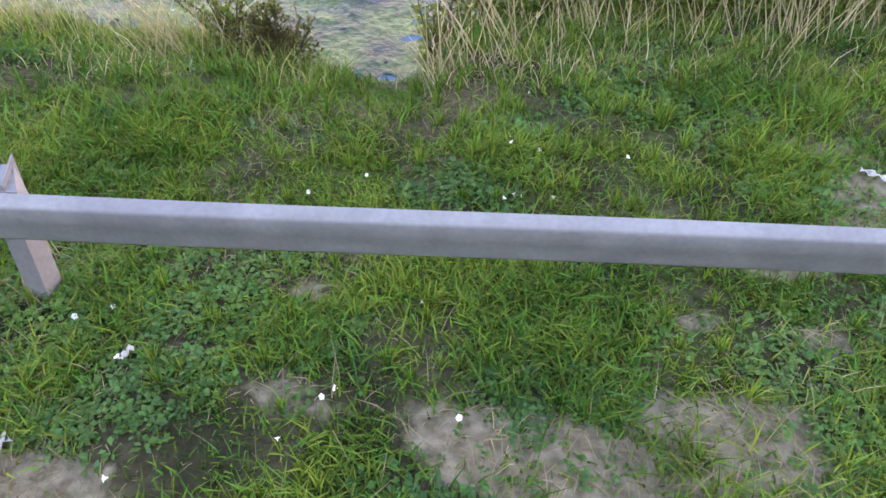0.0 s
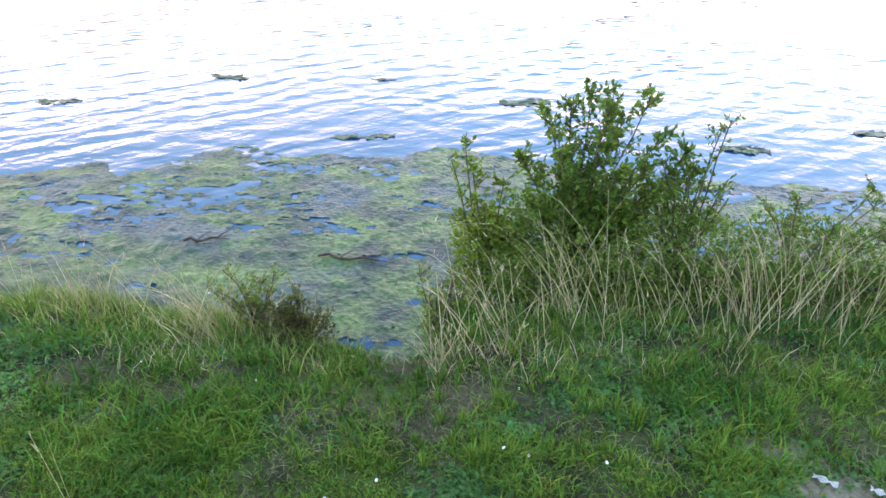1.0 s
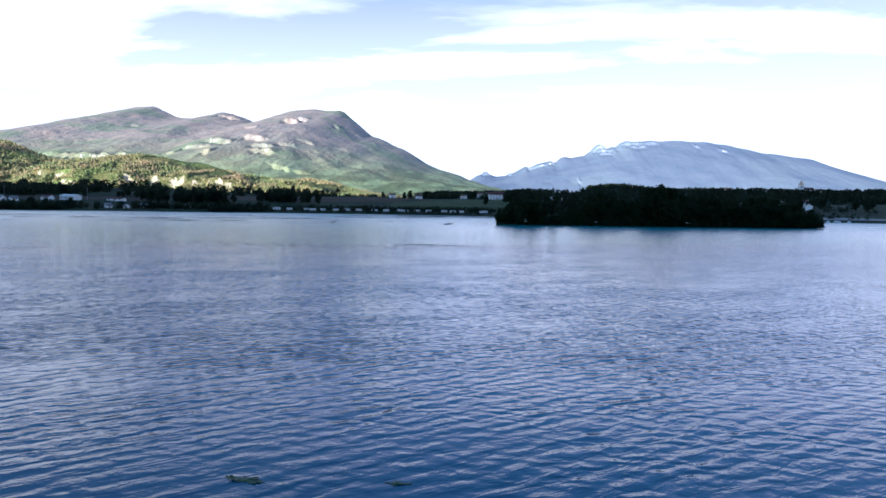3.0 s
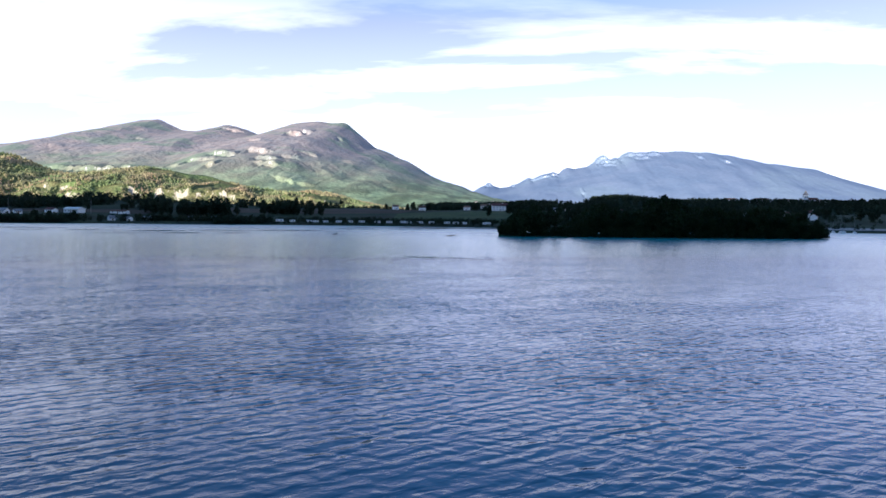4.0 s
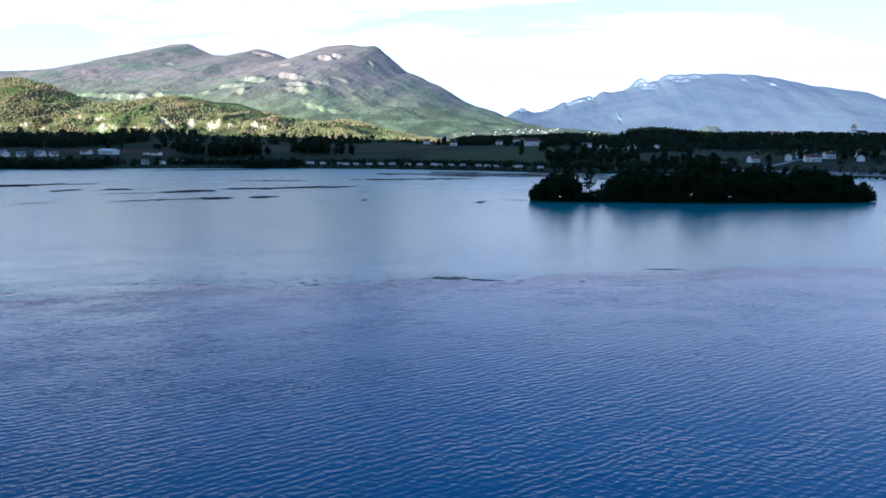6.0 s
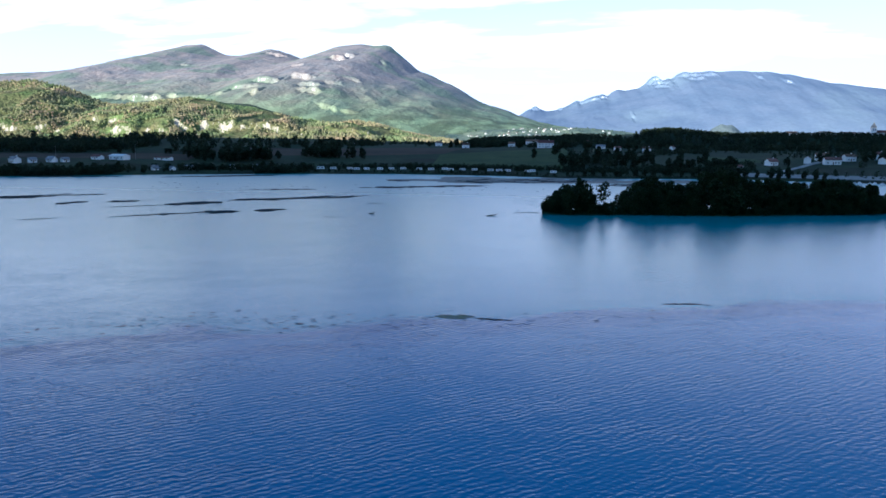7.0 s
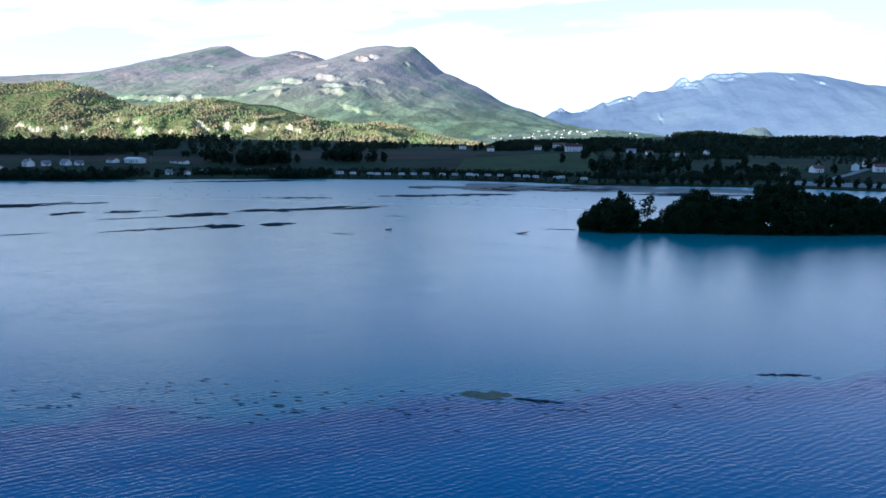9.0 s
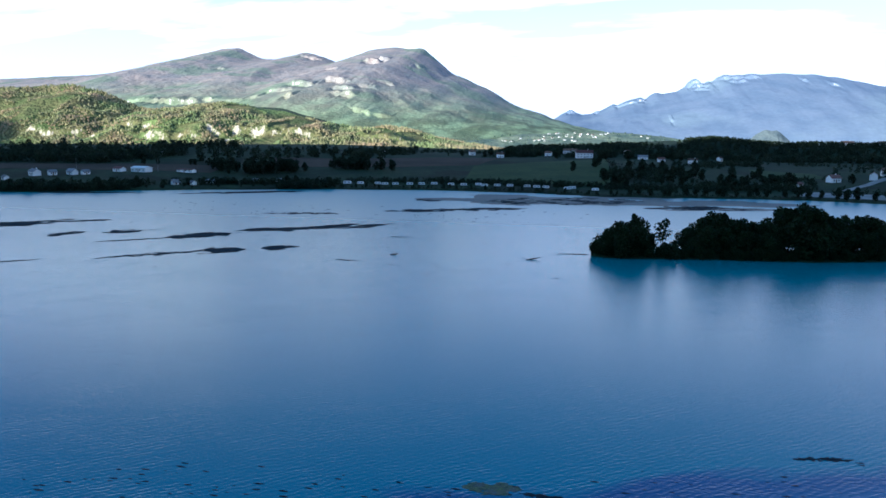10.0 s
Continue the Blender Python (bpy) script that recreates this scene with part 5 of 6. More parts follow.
def drift_branch(x, y, turn, length, label):
    ob = thing("drift_branch", pose(x, y, 0.02, 0, 0, turn), label, "branch", "driftwood")
    bm = bmesh.new()
    pts = [(length * (k / 7 - 0.5), 0.05 * math.sin(k * 1.7), 0.015 + 0.012 * math.sin(k * 2.3)) for k in range(8)]
    tube(bm, pts, [0.018, 0.02, 0.02, 0.018, 0.016, 0.013, 0.01, 0.005], 6)
    part("stem", bm, M_WOOD, ob)
    for k, a in ((2, 0.9), (4, -0.8), (5, 0.7)):
        bm = bmesh.new()
        p = pts[k]
        tube(bm, [p, (p[0] + 0.1 * math.cos(a), p[1] + 0.1 * math.sin(a), 0.03), (p[0] + 0.22 * math.cos(a * 0.8), p[1] + 0.2 * math.sin(a), 0.05)], [0.009, 0.007, 0.003], 5)
        part("twig", bm, M_WOOD, ob)


drift_branch(-1.35, 15.55, -4, 1.0, "thin dark branch floating in the algae")
drift_branch(-3.4, 15.9, 12, 0.6, "short dark branch stuck in the algae")


# ---- trees ----
def crown(seed, tall, radius, lobes, n, size, slim=1.0, bare_stem=0.18):
    """Leaf clumps over a handful of lobes: verts and faces."""
    r = np.random.default_rng(seed)
    spots, ways = [], []
    for k in range(lobes):
        f = (k + 0.5) / lobes
        a = r.uniform(0, 6.2832)
        swell = math.sin(math.pi * (0.22 + 0.62 * f)) ** 0.7
        off = radius * r.uniform(0.15, 0.62) * swell
        c = np.array((math.cos(a) * off, math.sin(a) * off, tall * (bare_stem + (0.95 - bare_stem) * f)))
        s = radius * r.uniform(0.38, 0.62) * swell
        m = n // lobes
        u = r.normal(size=(m, 3))
        u /= np.linalg.norm(u, axis=1, keepdims=True)
        q = c + u * s * (r.uniform(0.55, 1.08, (m, 1))) * (1, 1, slim * 1.1)
        spots.append(q)
        ways.append(u + 0.8 * r.normal(size=(m, 3)))
    p, w = np.concatenate(spots), np.concatenate(ways)
    p[:, 2] = np.maximum(p[:, 2], 0.15)
    w /= np.linalg.norm(w, axis=1, keepdims=True)
    side = np.cross(w, r.normal(size=p.shape))
    side /= np.linalg.norm(side, axis=1, keepdims=True) + 1e-9
    s = r.uniform(size * 0.6, size * 1.35, (len(p), 1))
    v = np.stack([p - w * s * 0.5, p - side * s * 0.42, p + w * s * 0.55, p + side * s * 0.42], 1).reshape(-1, 3)
    return v, np.arange(len(p))[:, None] * 4 + [0, 1, 2, 3]


def tree_kind(seed, tall, radius, lobes, n, size, label, mat=None, slim=1.0, bare_stem=0.18, name="tree"):
    r = random.Random(seed)
    root = thing(name, pose(0, 0, -500), label, "tree")
    bm = bmesh.new()
    lean = (r.uniform(-0.3, 0.3), r.uniform(-0.3, 0.3))
    tube(bm, [(0, 0, -0.4), (lean[0] * 0.3, lean[1] * 0.3, tall * 0.3), (lean[0], lean[1], tall * 0.82)], [0.035 * tall * 0.6, 0.02 * tall * 0.6, 0.03], 6)
    for k in range(6):
        f = 0.25 + 0.1 * k
        a = r.uniform(0, 6.28)
        tube(bm, [(lean[0] * f, lean[1] * f, tall * f), (math.cos(a) * radius * 0.35, math.sin(a) * radius * 0.35, tall * (f + 0.08)), (math.cos(a) * radius * 0.7, math.sin(a) * radius * 0.7, tall * min(f + 0.2, 0.95))], [0.012 * tall * 0.6, 0.008 * tall * 0.6, 0.02], 5)
    part("trunk", bm, M_BARK, root)
    v, f = crown(seed, tall, radius, lobes, n, size, slim, bare_stem)
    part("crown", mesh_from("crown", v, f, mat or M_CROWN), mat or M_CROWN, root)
    return root


far_rng = random.Random(11)
ROUND = [tree_kind(200 + k, 9.5, 4.6, 11, 2600, 0.62, "dark broad-leaved tree on the islet's shore") for k in range(4)]
for t in ROUND:
    t["group"] = "trees on the islet"
TALL = [tree_kind(230 + k, 12.5, 3.4, 12, 2400, 0.6, "tall dark tree on the islet", slim=1.25, bare_stem=0.1) for k in range(2)]
for t in TALL:
    t["group"] = "trees on the islet"
SCRUB = [tree_kind(240 + k, 4.2, 3.2, 8, 1300, 0.5, "low dark scrub bush at the islet's edge", bare_stem=0.02, name="bush") for k in range(3)]
for t in SCRUB:
    t["group"], t["category"] = "scrub on the islet", "bush"
LIGHT = tree_kind(260, 7.0, 2.4, 8, 420, 0.5, "thin airy tree with sparse leaves on the islet", bare_stem=0.35)


def plant(kind_, x, y, scale=1.0, sink=0.15, high=1.0):
    m = pose(x, y, float(height(x, y)) - sink, 0, 0, far_rng.uniform(0, 360)) @ Matrix.Diagonal((scale, scale, scale * high, 1))
    c = copy_thing(kind_, m)
    c.matrix_basis = m
    return c


def islet_mid(x):
    return float(islet_line(x))


# the islet's outline: height of the crown line along it
ISLET_TOPS = ((0, 3.5), (5, 8.0), (9, 10.5), (14, 10.8), (16.5, 8.5), (18, 2.4), (27, 2.4), (30, 7.0), (37, 11), (46, 10), (54, 8.5), (60, 12.5), (66, 13.5), (74, 10.5), (84, 10.0), (92, 9.5), (103, 9.2), (112, 10.5), (120, 9.5), (127, 8.5), (132, 6.5), (136, 3.0))
for row in (-1, 0, 1):
    x = 2.0 + 1.5 * row
    while x < 135:
        top = float(np.interp(x, *zip(*ISLET_TOPS))) * (0.82 if row < 0 else 1.0) * far_rng.uniform(0.95, 1.2)
        y = islet_mid(x) + row * 7.5 * min(1.0, (x + 2) / 14, (139 - x) / 14) + far_rng.uniform(-2, 2)
        if top < 4.6:
            plant(far_rng.choice(SCRUB), x, y, top / 4.4)
            x += 3.4
        elif top > 11.6 and row == 0:
            plant(far_rng.choice(TALL), x, y, top / 12.5)
            x += 4.5
        else:
            plant(far_rng.choice(ROUND), x, y, top / 10.0)
            x += 5.4
x = 0.5
while x < 136:
    edge = 11.8 * math.sqrt(max(0.02, 1 - ((x - 68) / 69) ** 2))
    plant(far_rng.choice(SCRUB), x, islet_mid(x) - edge + far_rng.uniform(-0.5, 1.5), far_rng.uniform(0.55, 0.95))
    x += far_rng.uniform(3.2, 4.6)
plant(LIGHT, 22.0, islet_mid(22.0) + 1, 1.45)

# trees that stand singly or in rows along the far shore
FARTREE = [tree_kind(300 + k, 10, 4.2, 8, 420, 1.5, "dark broad-leaved tree above the far shore", M_WOODS) for k in range(4)]
POPLAR = [tree_kind(320 + k, 15, 3.0, 9, 360, 1.4, "tall narrow dark tree above the far shore", M_WOODS, slim=1.5, bare_stem=0.05) for k in range(2)]
for t in FARTREE + POPLAR:
    t["group"] = "trees along the far shore"


# houses with open gardens towards the lake
GARDENS = ((-151, 968), (-108, 925), (-50, 969), (-23, 1003), (-4, 915), (51, 980), (65, 911), (81, 863), (113, 851), (153, 918), (191, 652), (226, 669), (241, 655), (267, 687), (283, 660))


def in_garden(x, y, deep=55):
    """True in the open ground before a house."""
    hit = np.zeros(np.shape(x), bool)
    for gx_, gy_ in GARDENS:
        hit = hit | ((np.abs(x - gx_ * (y / gy_)) < 12) & (y < gy_ + 4) & (y > gy_ - deep))
    return hit


def shore_tree(x, d, scale, tall=False):
    plant(far_rng.choice(POPLAR if tall else FARTREE), x, float(far_shore(x)) + d, scale)


for k in range(100):
    x = -520 + k * 7.2 + far_rng.uniform(-3, 3)
    open_shore = -192 < x < 24 or -314 < x < -226 or x < -395
    shore_tree(x, far_rng.uniform(5, 12) if x > -192 else far_rng.uniform(5, 26), far_rng.uniform(0.22, 0.34) if open_shore else far_rng.uniform(0.4, 0.85))
# clumps: x, y, spread in x and y, how many, size
CLUMPS = ((-222, 690, 15, 6, 26, 1.0), (-292, 622, 18, 9, 26, 1.1), (-270, 640, 12, 6, 12, 1.1), (-345, 650, 34, 6, 14, 0.7), (22, 612, 5, 10, 6, 1.3), (55, 650, 20, 24, 14, 0.9), (90, 700, 30, 24, 16, 0.9), (40, 720, 26, 20, 10, 0.9), (125, 620, 24, 16, 14, 0.9), (170, 630, 14, 8, 7, 0.7), (215, 640, 18, 16, 10, 0.8), (260, 660, 22, 20, 12, 0.8), (300, 690, 30, 20, 12, 0.9), (-120, 930, 20, 10, 8, 1.0), (20, 905, 30, 10, 12, 1.1), (80, 880, 40, 14, 12, 1.0))
for cx, cy, rx, ry, n, s in CLUMPS:
    for _ in range(n):
        tx = far_rng.gauss(cx, rx)
        ty = max(far_rng.gauss(cy, ry), float(far_shore(tx)) + 8)
        if not in_garden(tx, ty):
            plant(far_rng.choice(POPLAR if far_rng.random() < 0.08 else FARTREE), tx, ty, s * far_rng.uniform(0.7, 1.15))


def woods(name, spots, mat, label, n_leaf, size):
    """Far woodland: crowns joined into one."""
    r = np.random.default_rng(5)
    kinds = [crown(400 + k, 8.5, 5.4, 7, n_leaf, size, bare_stem=0.08) for k in range(5)]
    verts, faces, count = [], [], 0
    for x, y, z, s in spots:
        v, f = kinds[r.integers(5)]
        a = r.uniform(0, 6.2832)
        c, sn = math.cos(a) * s, math.sin(a) * s
        verts.append(np.stack([v[:, 0] * c - v[:, 1] * sn + x, v[:, 0] * sn + v[:, 1] * c + y, v[:, 2] * s + z], -1))
        faces.append(f + count)
        count += len(v)
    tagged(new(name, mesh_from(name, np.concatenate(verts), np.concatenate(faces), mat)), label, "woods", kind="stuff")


def scatter(n, x0, x1, d0, d1, ok, s0, s1, seed):
    r = np.random.default_rng(seed)
    x = r.uniform(x0, x1, n)
    d = r.uniform(d0, d1, n)
    y = far_shore(x) + d
    keep = (r.random(n) < ok(x, d)) & ~in_garden(x, y)
    x, y = x[keep], y[keep]
    return np.stack([x, y, height(x, y) - 0.4, r.uniform(s0, s1, len(x))], -1)


everywhere = lambda x, d: 0.9 + 0 * x
woods("wood", scatter(3600, -120, 800, 380, 640, lambda x, d: smooth(-0.9, -0.5, fractal(x / 120, d / 120, 3, 81)), 0.5, 0.95, 1), M_WOODS, "dark mixed woods on the hill above the village", 84, 1.9)
woods("wood", scatter(700, -900, -440, 215, 330, everywhere, 0.75, 1.1, 2), M_WOODS, "dense dark wood behind the lake houses", 90, 1.9)
woods("wood", scatter(900, -1100, -300, 330, 640, lambda x, d: smooth(-0.2, 0.2, fractal(x / 110, d / 110, 3, 83)), 0.35, 0.7, 5), M_WOODS, "dark woods at the foot of the hill", 90, 1.9)
woods("wood", scatter(500, -300, -100, 370, 620, lambda x, d: smooth(-0.1, 0.25, fractal(x / 90, d / 90, 3, 85)), 0.25, 0.6, 3), M_WOODS, "dark woods behind the fields", 90, 1.9)
thick = lambda x, d: 0.5 + 0.45 * smooth(-0.2, 0.3, fractal(x / 40, d / 20, 2, 9))
woods("hedge", scatter(2800, -640, -192, 2, 40, lambda x, d: thick(x, d) * np.where((x > -314) & (x < -226), d > 30, np.where(x < -392, d < 22, True)), 0.3, 0.66, 4), M_WOODS, "dark hedges and scrub along the far shore", 70, 1.9)
woods("hedge", scatter(700, -192, 150, 2, 11, thick, 0.12, 0.26, 14), M_WOODS, "low dark scrub before the campsite", 50, 1.6)
woods("hedge", scatter(900, -192, 150, 38, 62, thick, 0.26, 0.5, 24), M_WOODS, "dark hedge behind the campsite", 70, 1.9)
woods("wood", scatter(420, -760, -230, 250, 520, lambda x, d: smooth(0.05, 0.3, fractal(x / 70, d / 70, 3, 87)), 0.8, 1.35, 34), M_WOODS, "tall dark clumps of trees below the hill", 100, 2.0)
woods("hedge", scatter(3600, 20, 340, 24, 330, lambda x, d: smooth(-0.15, 0.3, fractal(x / 50, d / 35, 3, 19)) * (1 - np.exp(-(((x - 170) / 38) ** 2 + ((d - 175) / 50) ** 2))) * np.where(x > 180, 0.3, 1.0), 0.22, 0.6, 6), M_WOODS, "hedges and scrub between the gardens", 70, 1.9)

vr = np.random.default_rng(25)
vj, vi = vr.integers(20, 80, 520), vr.integers(4, 190, 520)
ok_ = fractal(VX[vj, vi] / 60, VY[vj, vi] / 60, 3, 35) > -0.1
woods("valley_trees", np.stack([VX[vj, vi], VY[vj, vi], VZ[vj, vi] - 0.6, vr.uniform(0.5, 1.1, 520)], -1)[ok_], M_HAZY, "far valley tree clumps with blue-green haze in their colour", 40, 2.6)

# trees of the sunlit hill
hr = np.random.default_rng(15)
hv, hf, hc = [], [], 0
blob = np.array([(0, 0, 1.0), (0.5, 0.1, 0.45), (-0.1, 0.52, 0.5), (-0.5, -0.05, 0.42), (0.05, -0.5, 0.5), (0, 0, -0.2)])
tri = np.array([(0, 1, 2), (0, 2, 3), (0, 3, 4), (0, 4, 1), (5, 2, 1), (5, 3, 2), (5, 4, 3), (5, 1, 4)])
rows_, cols_ = HZ.shape


def near_cliff(x, y):
    return any(abs(x - cx_) < 0.9 * half and -3 < y - cy_ < 0.5 * drop for cx_, cy_, half, drop in HILL_CLIFFS)


for _ in range(34000):
    j, i = int(hr.integers(1, int(rows_ * 0.78))), int(hr.integers(2, cols_ - 2))
    slope = abs(HZ[j + 1, i] - HZ[j - 1, i]) / max(abs(HY[j + 1, i] - HY[j - 1, i]), 0.1)
    x, y = HX[j, i] + hr.uniform(-3, 3), HY[j, i] + hr.uniform(-1.5, 1.5)
    if slope > 0.95 or near_cliff(x, y) or fractal(np.array([x / 130]), np.array([y / 130]), 3, 91)[0] > 0.45:
        continue
    s = hr.uniform(3.5, 7)
    hv.append((blob + hr.normal(0, 0.1, blob.shape)) * (s * 0.85, s * 0.85, s) + (x, y, HZ[j, i] - 0.5))
    hf.append(tri + hc)
    hc += 6
tagged(new("hill_woods", mesh_from("hill_woods", np.concatenate(hv), np.concatenate(hf), M_AUTUMN)), "sunlit green and rust-coloured woods on the hill", "woods", kind="stuff")


# ---- buildings, caravans and boats across the lake ----
def house(x, y, turn, w, d, h, rise, roof_mat, label, windows=2, chimney=True, storeys=1, name="house", category="house", base=None):
    """Gabled house: w along the ridge."""
    z = (float(height(x, y)) if base is None else base) - 0.3
    root = thing(name, pose(x, y, z, 0, 0, turn), label, category, "houses across the lake")
    bm = bmesh.new()
    a = [bm.verts.new(p) for p in ((-w / 2, -d / 2, 0), (w / 2, -d / 2, 0), (w / 2, d / 2, 0), (-w / 2, d / 2, 0))]
    b = [bm.verts.new(p) for p in ((-w / 2, -d / 2, h), (w / 2, -d / 2, h), (w / 2, d / 2, h), (-w / 2, d / 2, h))]
    r = [bm.verts.new(p) for p in ((-w / 2, 0, h + rise), (w / 2, 0, h + rise))]
    bm.faces.new((a[0], a[1], b[1], b[0]))
    bm.faces.new((a[2], a[3], b[3], b[2]))
    bm.faces.new((a[1], a[2], b[2], r[1], b[1]))
    bm.faces.new((a[3], a[0], b[0], r[0], b[3]))
    part("wall", bm, M_WALL, root)
    o, t = 0.5, 0.22
    for s in (-1, 1):
        bm = bmesh.new()
        k = rise / (d / 2)
        pts = [(s * (d / 2 + o), h - k * o + 0.05), (0, h + rise + 0.05), (0, h + rise + 0.05 + t), (s * (d / 2 + o), h - k * o + 0.05 + t)]
        ends = [[bm.verts.new((e, yy, zz)) for yy, zz in pts] for e in (-w / 2 - o, w / 2 + o)]
        for q in range(4):
            bm.faces.new((ends[0][q], ends[1][q], ends[1][(q + 1) % 4], ends[0][(q + 1) % 4]))
        bm.faces.new(ends[0][::-1])
        bm.faces.new(ends[1])
        part("roof", bm, roof_mat, root)
    if chimney:
        bm = bmesh.new()
        box(bm, w * 0.2, w * 0.2 + 0.7, 0.3, 0.9, h + rise * 0.5, h + rise + 1.0)
        part("chimney", bm, M_WALL, root)
    bm = bmesh.new()
    box(bm, -0.5, 0.5, -d / 2 - 0.06, -d / 2 + 0.02, 0.25, 2.4)
    part("door", bm, M_DOOR, root)
    for level in range(storeys):
        for q in range(windows):
            wx = -w / 2 + w * (q + 0.5) / windows
            if level == 0 and abs(wx) < 1.2:
                wx += 1.9
            bm = bmesh.new()
            z0 = 1.2 + 2.8 * level
            box(bm, wx - 0.55, wx + 0.55, -d / 2 - 0.05, -d / 2 + 0.02, z0, z0 + 1.25)
            window = part("window", bm, M_VAN, root)
            bm = bmesh.new()
            box(bm, wx - 0.47, wx + 0.47, -d / 2 - 0.06, -d / 2 - 0.02, z0 + 0.08, z0 + 1.17)
            part("pane", bm, M_PANE, window, "dark window pane")
    return root


HOUSES = (
    (-435, 529, -25, 13, 8, 4.5, 2.6, 2, "white farmhouse with a clay roof by the lake"),
    (-424, 535, 60, 8, 6, 3.5, 2.2, 1, "small white outbuilding beside the farmhouse"),
    (-413, 544, -20, 12, 7, 3.6, 2.8, 1, "white low house with a steep roof"),
    (-404, 548, 65, 8, 6, 3.2, 2.0, 1, "white annexe beside a low house"),
    (-434, 499, -25, 7, 5, 3, 1.6, 1, "small pale lakeside house"),
    (-303, 517, 62, 6, 5, 2.6, 2.6, 1, "little white gabled boathouse on the shore"),
    (-292, 522, -30, 9, 5, 2.6, 1.6, 1, "low white lakeside cabin"),
    (-283, 535, -30, 14, 6, 3.2, 1.2, 1, "long white lakeside building"),
    (-256, 555, -20, 7, 5, 2.6, 1.5, 1, "small white cabin near the beach"),
    (-238, 558, 60, 5, 5, 2.6, 1.9, 1, "small white gabled cabin near the beach"),
    (-470, 750, -15, 11, 7, 4, 2.5, 2, "white house at the edge of the wood"),
    (-274, 961, 0, 9, 7, 4.5, 2.4, 2, "white house among trees above the fields"),
    (-151, 968, 20, 8, 7, 4.5, 2.4, 2, "white house above the pasture"),
    (-108, 925, 10, 9, 7, 4.5, 2.4, 2, "white house with a clay roof above the pasture"),
    (-50, 969, -10, 8, 7, 4, 2.2, 1, "pale house among garden trees"),
    (-23, 1003, 5, 18, 8, 4.5, 2.2, 2, "long pale house on the hill"),
    (-4, 915, 8, 20, 10, 6.5, 3.2, 2, "large house with a broad clay roof"),
    (51, 980, 60, 9, 8, 6, 2.8, 2, "tall white gabled house on the hill"),
    (65, 911, -8, 14, 8, 4, 2.4, 1, "low house with a dark roof on the slope"),
    (81, 863, 12, 9, 7, 4, 2.2, 1, "white house in a garden on the slope"),
    (113, 851, -10, 12, 8, 5.5, 2.0, 2, "white two-storey villa on the slope"),
    (153, 918, 50, 7, 6, 4.5, 2.2, 1, "small white house among trees"),
    (191, 652, 25, 11, 8, 4.5, 3.0, 1, "pale gabled house above the marina"),
    (226, 669, 70, 8, 7, 5.5, 2.6, 1, "white gabled house in the village"),
    (250, 702, -10, 14, 9, 5.5, 2.8, 2, "village house with a red clay roof"),
    (241, 655, 0, 16, 8, 5.5, 2.4, 2, "long white village house with a red roof"),
    (267, 687, 15, 12, 8, 5.5, 2.6, 2, "cream village house with a clay roof"),
    (302, 712, -20, 12, 9, 6, 2.6, 2, "cream village house beside garden trees"),
    (283, 660, 60, 9, 7, 5, 2.4, 1, "white village house near the harbour"),
    (337, 1060, 0, 14, 9, 6, 2.4, 2, "pale house on the wooded skyline"),
    (378, 1050, 10, 18, 9, 6, 2.4, 3, "long pale building on the wooded skyline"),
    (415, 1065, -5, 15, 9, 6, 2.4, 2, "pale house on the hill's crest"),
    (157, 622, 30, 6, 5, 2.8, 1.4, 1, "small white hut beside the marina"),
    (480, 1080, 5, 16, 9, 6, 2.4, 2, "pale house near the church on the crest"),
)
for x, y, turn, w, d, h, rise, storeys, label in HOUSES:
    if x < -350:
        w, d, h, rise = w * 0.72, d * 0.72, h * 0.8, rise * 0.75
    elif -320 < x < -220:
        w, d, h, rise = w * 0.75, d * 0.75, h * 0.8, rise * 0.8
    elif 30 < x < 320:
        w, d, h, rise = w * 0.8, d * 0.8, h * 0.82, rise * 0.8
    house(x, y, turn, w, d, h, rise, M_SLATE if "dark" in label or x < -200 else M_ROOF, label, max(2, int(w / 4)), w > 8 and h > 3.4, storeys)
house(-374, 579, -12, 16, 8, 3.6, 1.2, M_VAN, "long white farm shed with a low white roof", 4, False, 1, "farm_shed", "shed")
house(-394, 577, -12, 9, 6, 2.8, 1.4, M_ROOF, "low farm building with a rust-red roof", 2, False, 1, "farm_shed", "shed")
house(-340, 592, -15, 18, 5, 2.4, 0.9, M_ROOF, "long low open shed with a dark red roof", 3, False, 1, "farm_shed", "shed")
# a far village in the valley under the mountain
for k in range(40):
    row = far_rng.randrange(38, 78)
    col = int(np.argmin(np.abs(VX[row] - far_rng.gauss(-60, 160))))
    house(float(VX[row, col]) + far_rng.uniform(-3, 3), float(VY[row, col]), far_rng.uniform(-60, 60), far_rng.uniform(5, 9), 5.5, 3.2, 2.0, M_ROOF if far_rng.random() < 0.4 else M_SLATE, "pale house in the distant village under the mountain", 2, False, 1, base=float(VZ[row, col]) - 0.8)


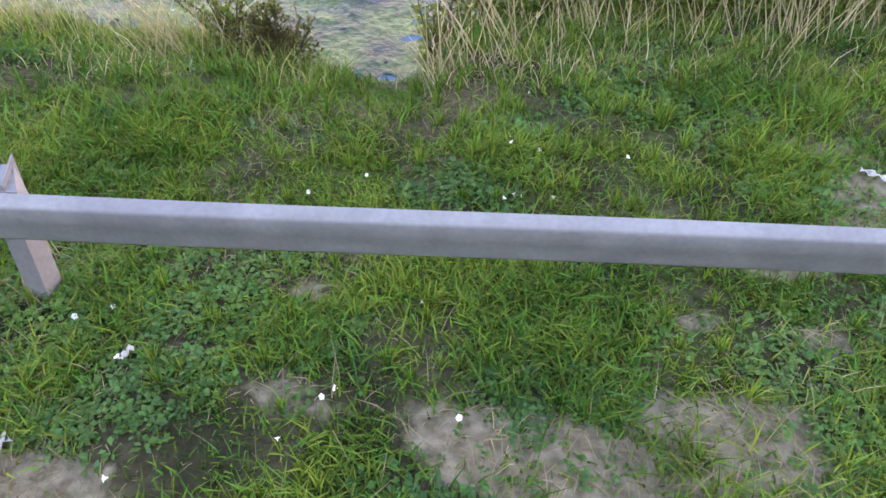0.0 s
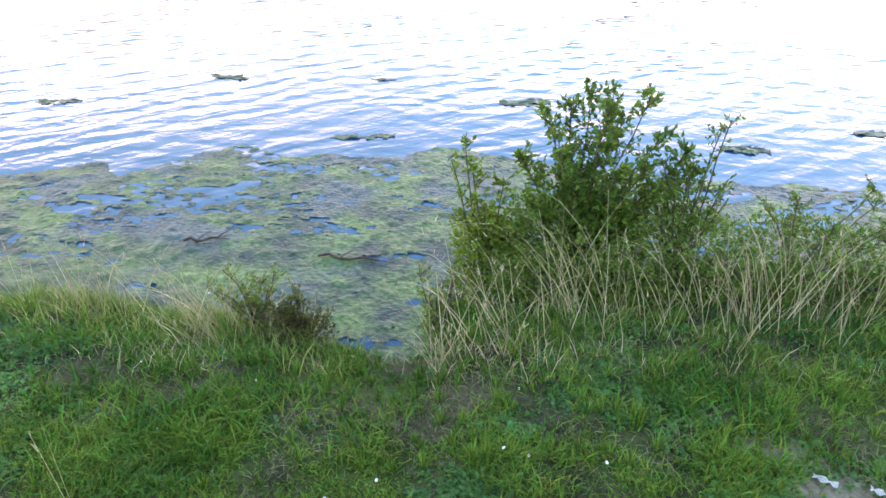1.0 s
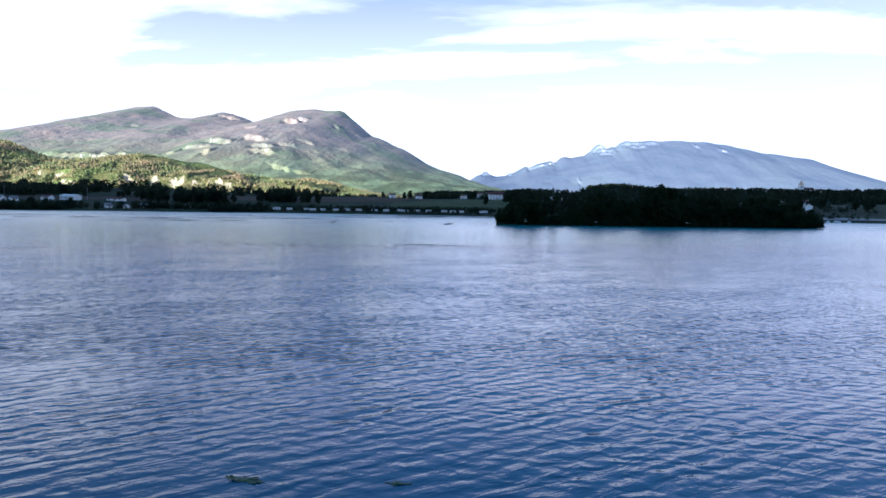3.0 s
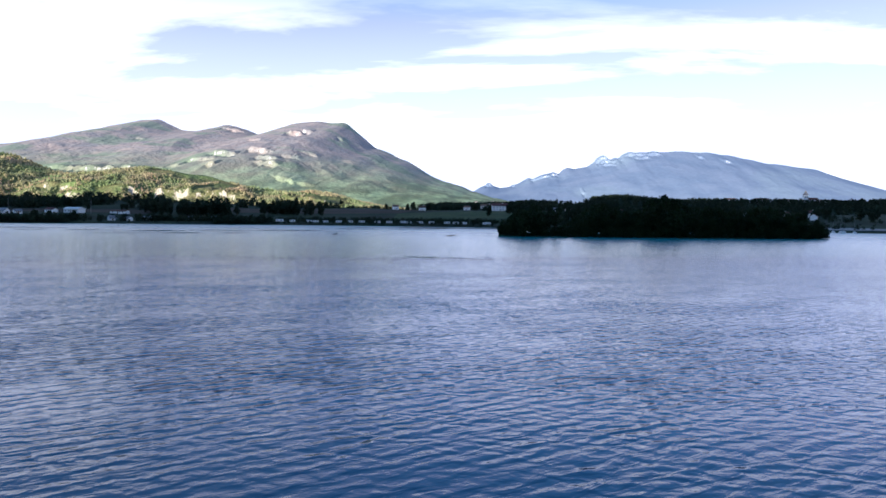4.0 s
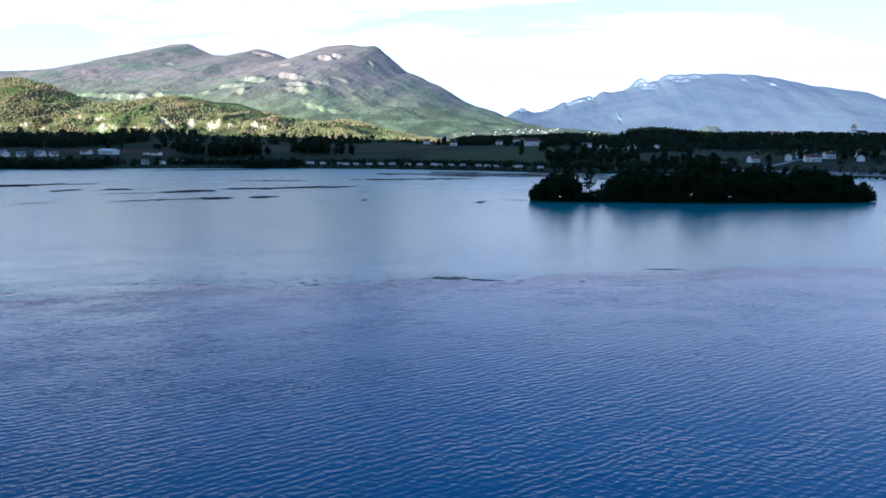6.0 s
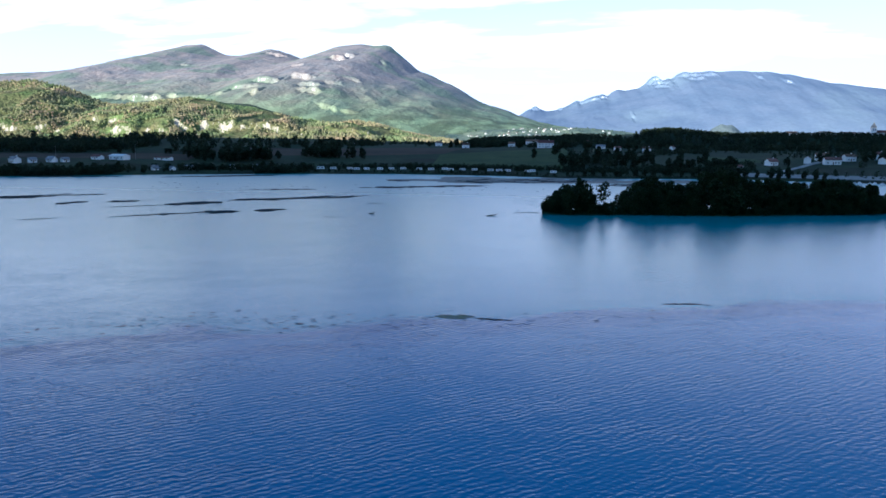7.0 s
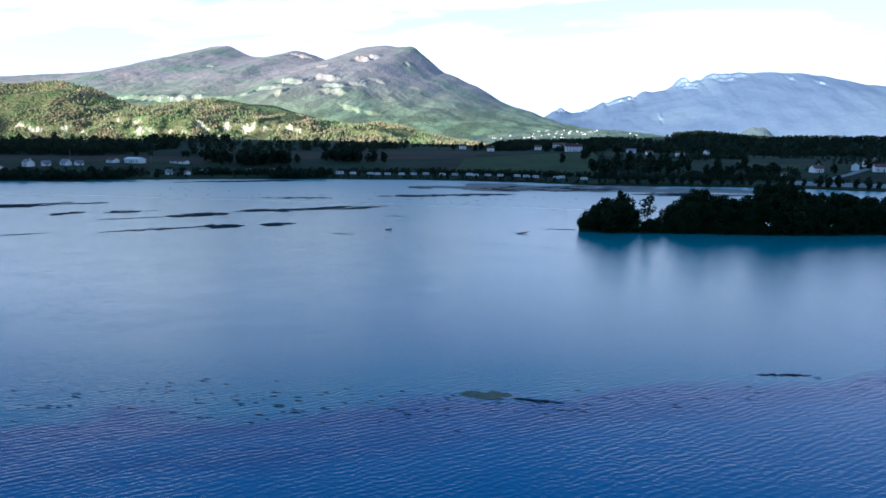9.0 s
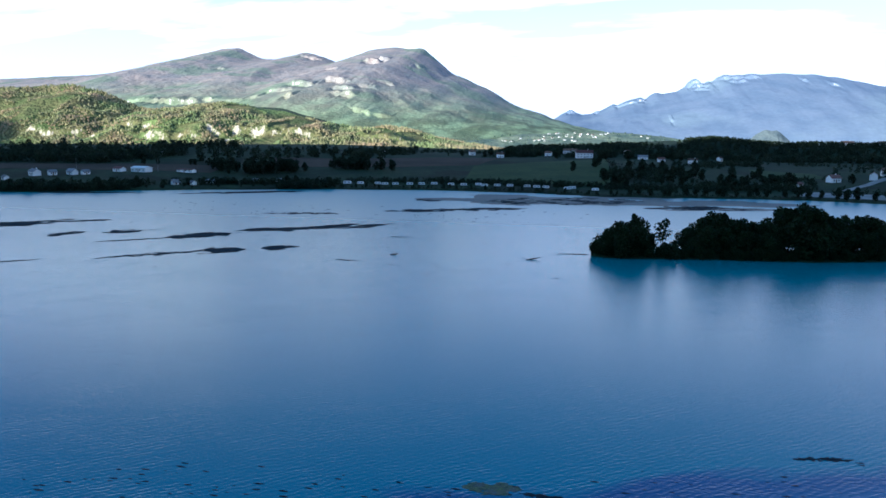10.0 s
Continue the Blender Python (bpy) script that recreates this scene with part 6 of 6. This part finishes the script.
def church(x, y):
    z = float(height(x, y)) - 0.3
    root = thing("church", pose(x, y, z), "small village church with a square tower and spire", "church")
    bm = bmesh.new()
    box(bm, -3, 3, -3, 3, 0, 15)
    part("tower", bm, M_WALL, root)
    bm = bmesh.new()
    base = [bm.verts.new(p) for p in ((-3.3, -3.3, 15), (3.3, -3.3, 15), (3.3, 3.3, 15), (-3.3, 3.3, 15))]
    tip = bm.verts.new((0, 0, 23))
    for k in range(4):
        bm.faces.new((base[k], base[(k + 1) % 4], tip))
    bm.faces.new(base[::-1])
    part("spire", bm, M_SLATE, root, "grey pyramid spire")
    bm = bmesh.new()
    box(bm, 3, 17, -4, 4, 0, 8)
    part("nave", bm, M_WALL, root)
    bm = bmesh.new()
    ends = [[bm.verts.new((e, yy, zz)) for yy, zz in ((-4.5, 7.8), (4.5, 7.8), (0, 11.5))] for e in (3.0, 17.5)]
    for q in range(3):
        bm.faces.new((ends[0][q], ends[1][q], ends[1][(q + 1) % 3], ends[0][(q + 1) % 3]))
    bm.faces.new(ends[0][::-1])
    bm.faces.new(ends[1])
    part("roof", bm, M_ROOF, root)
    for s in (-1.2, 1.2):
        bm = bmesh.new()
        box(bm, s - 0.5, s + 0.5, -3.06, -2.98, 11, 13.6)
        part("belfry_opening", bm, M_PANE, root, "dark louvred belfry opening")


church(452, 1079)


def caravan():
    root = thing("caravan", pose(0, 0, 0), "white caravan parked on the far shore", "caravan", "caravans on the campsite")
    bm = bmesh.new()
    prof = [(-3.0, 0.5), (3.0, 0.5), (3.1, 1.2), (2.8, 2.45), (2.4, 2.6), (-2.5, 2.6), (-3.0, 2.2), (-3.15, 1.2)]
    ends = [[bm.verts.new((px, s, pz)) for px, pz in prof] for s in (-1.1, 1.1)]
    for q in range(len(prof)):
        p = (q + 1) % len(prof)
        bm.faces.new((ends[0][q], ends[0][p], ends[1][p], ends[1][q]))
    bm.faces.new(ends[0][::-1])
    bm.faces.new(ends[1])
    part("body", bm, M_VAN, root)
    for wx in (-1.6, 1.3):
        bm = bmesh.new()
        box(bm, wx - 0.6, wx + 0.6, -1.13, -1.09, 1.4, 2.05)
        part("window", bm, M_PANE, root, "dark caravan window")
    for s in (-1.05, 1.05):
        bm = bmesh.new()
        tube(bm, [(0, s - 0.1, 0.32), (0, s + 0.1, 0.32)], [0.32, 0.32], 12)
        part("wheel", bm, M_RUBBER, root)
    return root


van = caravan()
for k in range(19):
    vx = -175 + k * 9.8 + far_rng.uniform(-3.5, 3.5)
    vy = float(far_shore(vx)) + far_rng.uniform(26, 34)
    c = copy_thing(van, pose(vx, vy, float(height(vx, vy)), 0, 0, far_rng.uniform(-25, 25)) @ Matrix.Diagonal((0.8, 0.8, 0.8, 1)))
van.matrix_world = pose(-186, float(far_shore(-186)) + 30, float(height(-186, float(far_shore(-186)) + 30)), 0, 0, 12)


def boat():
    root = thing("boat", pose(0, 0, 0), "small white sailing boat moored in the harbour", "boat", "boats in the harbour")
    bm = bmesh.new()
    rows = []
    for k in range(9):
        f = k / 8
        wd = 1.15 * math.sin(math.pi * min(0.25 + f * 0.75, 1.0)) ** 0.7 + 0.03
        rows.append([bm.verts.new(p) for p in ((-3.4 + 6.8 * f, -wd, 0.85 + 0.15 * f), (-3.4 + 6.8 * f, -wd * 0.75, 0.0), (-3.4 + 6.8 * f, 0, -0.3 + 0.25 * f), (-3.4 + 6.8 * f, wd * 0.75, 0.0), (-3.4 + 6.8 * f, wd, 0.85 + 0.15 * f))])
    for r0, r1 in zip(rows, rows[1:]):
        for q in range(5):
            bm.faces.new((r0[q], r0[(q + 1) % 5], r1[(q + 1) % 5], r1[q]))
    bm.faces.new(rows[0][::-1])
    part("hull", bm, M_VAN, root)
    bm = bmesh.new()
    box(bm, -1.2, 1.2, -0.6, 0.6, 0.8, 1.35)
    part("cabin", bm, M_VAN, root)
    bm = bmesh.new()
    tube(bm, [(0.6, 0, 0.9), (0.6, 0, 8.2)], [0.06, 0.04], 6)
    part("mast", bm, M_ZINC, root)
    bm = bmesh.new()
    tube(bm, [(0.55, 0, 1.7), (-2.4, 0, 1.7)], [0.13, 0.1], 6)
    part("boom_cover", bm, M_CANVAS, root, "blue canvas over a furled sail")
    return root


ship = boat()
ship.matrix_world = pose(196, 512, 0.0, 0, 0, 80)
for k in range(14):
    bx = 190 + (k % 7) * 7.5 + far_rng.uniform(-1, 1)
    by = float(np.interp(bx, *zip(*FAR_SHORE))) - 8 - (k // 7) * 11 + far_rng.uniform(-1, 1)
    copy_thing(ship, pose(bx, by, 0.0, 0, 0, 80 + far_rng.uniform(-12, 12)))
field("harbour_quay", (140, 556), (285, 510), (285, 538), (150, 585), M_ROAD, "pale gravel quay and car park beside the harbour", 0.3)
field("lane", (176, 590), (182, 590), (252, 688), (244, 690), M_ROAD, "pale lane climbing to the village", 0.45)


def pole(x, y, tall):
    root = thing("power_pole", pose(x, y, float(height(x, y))), "thin grey power pole beside a farm", "pole", "power poles")
    bm = bmesh.new()
    tube(bm, [(0, 0, -0.3), (0, 0, tall)], [0.16, 0.1], 8)
    part("shaft", bm, M_ROAD, root)
    bm = bmesh.new()
    box(bm, -0.9, 0.9, -0.06, 0.06, tall - 0.7, tall - 0.55)
    part("crossarm", bm, M_WOOD, root)


pole(-412, 548, 13)
pole(-362, 584, 11)


# the patterns from which trees were copied are taken away again
for kind_ in ROUND + TALL + SCRUB + FARTREE + POPLAR + [LIGHT]:
    for o in (*kind_.children_recursive, kind_):
        bpy.data.objects.remove(o)
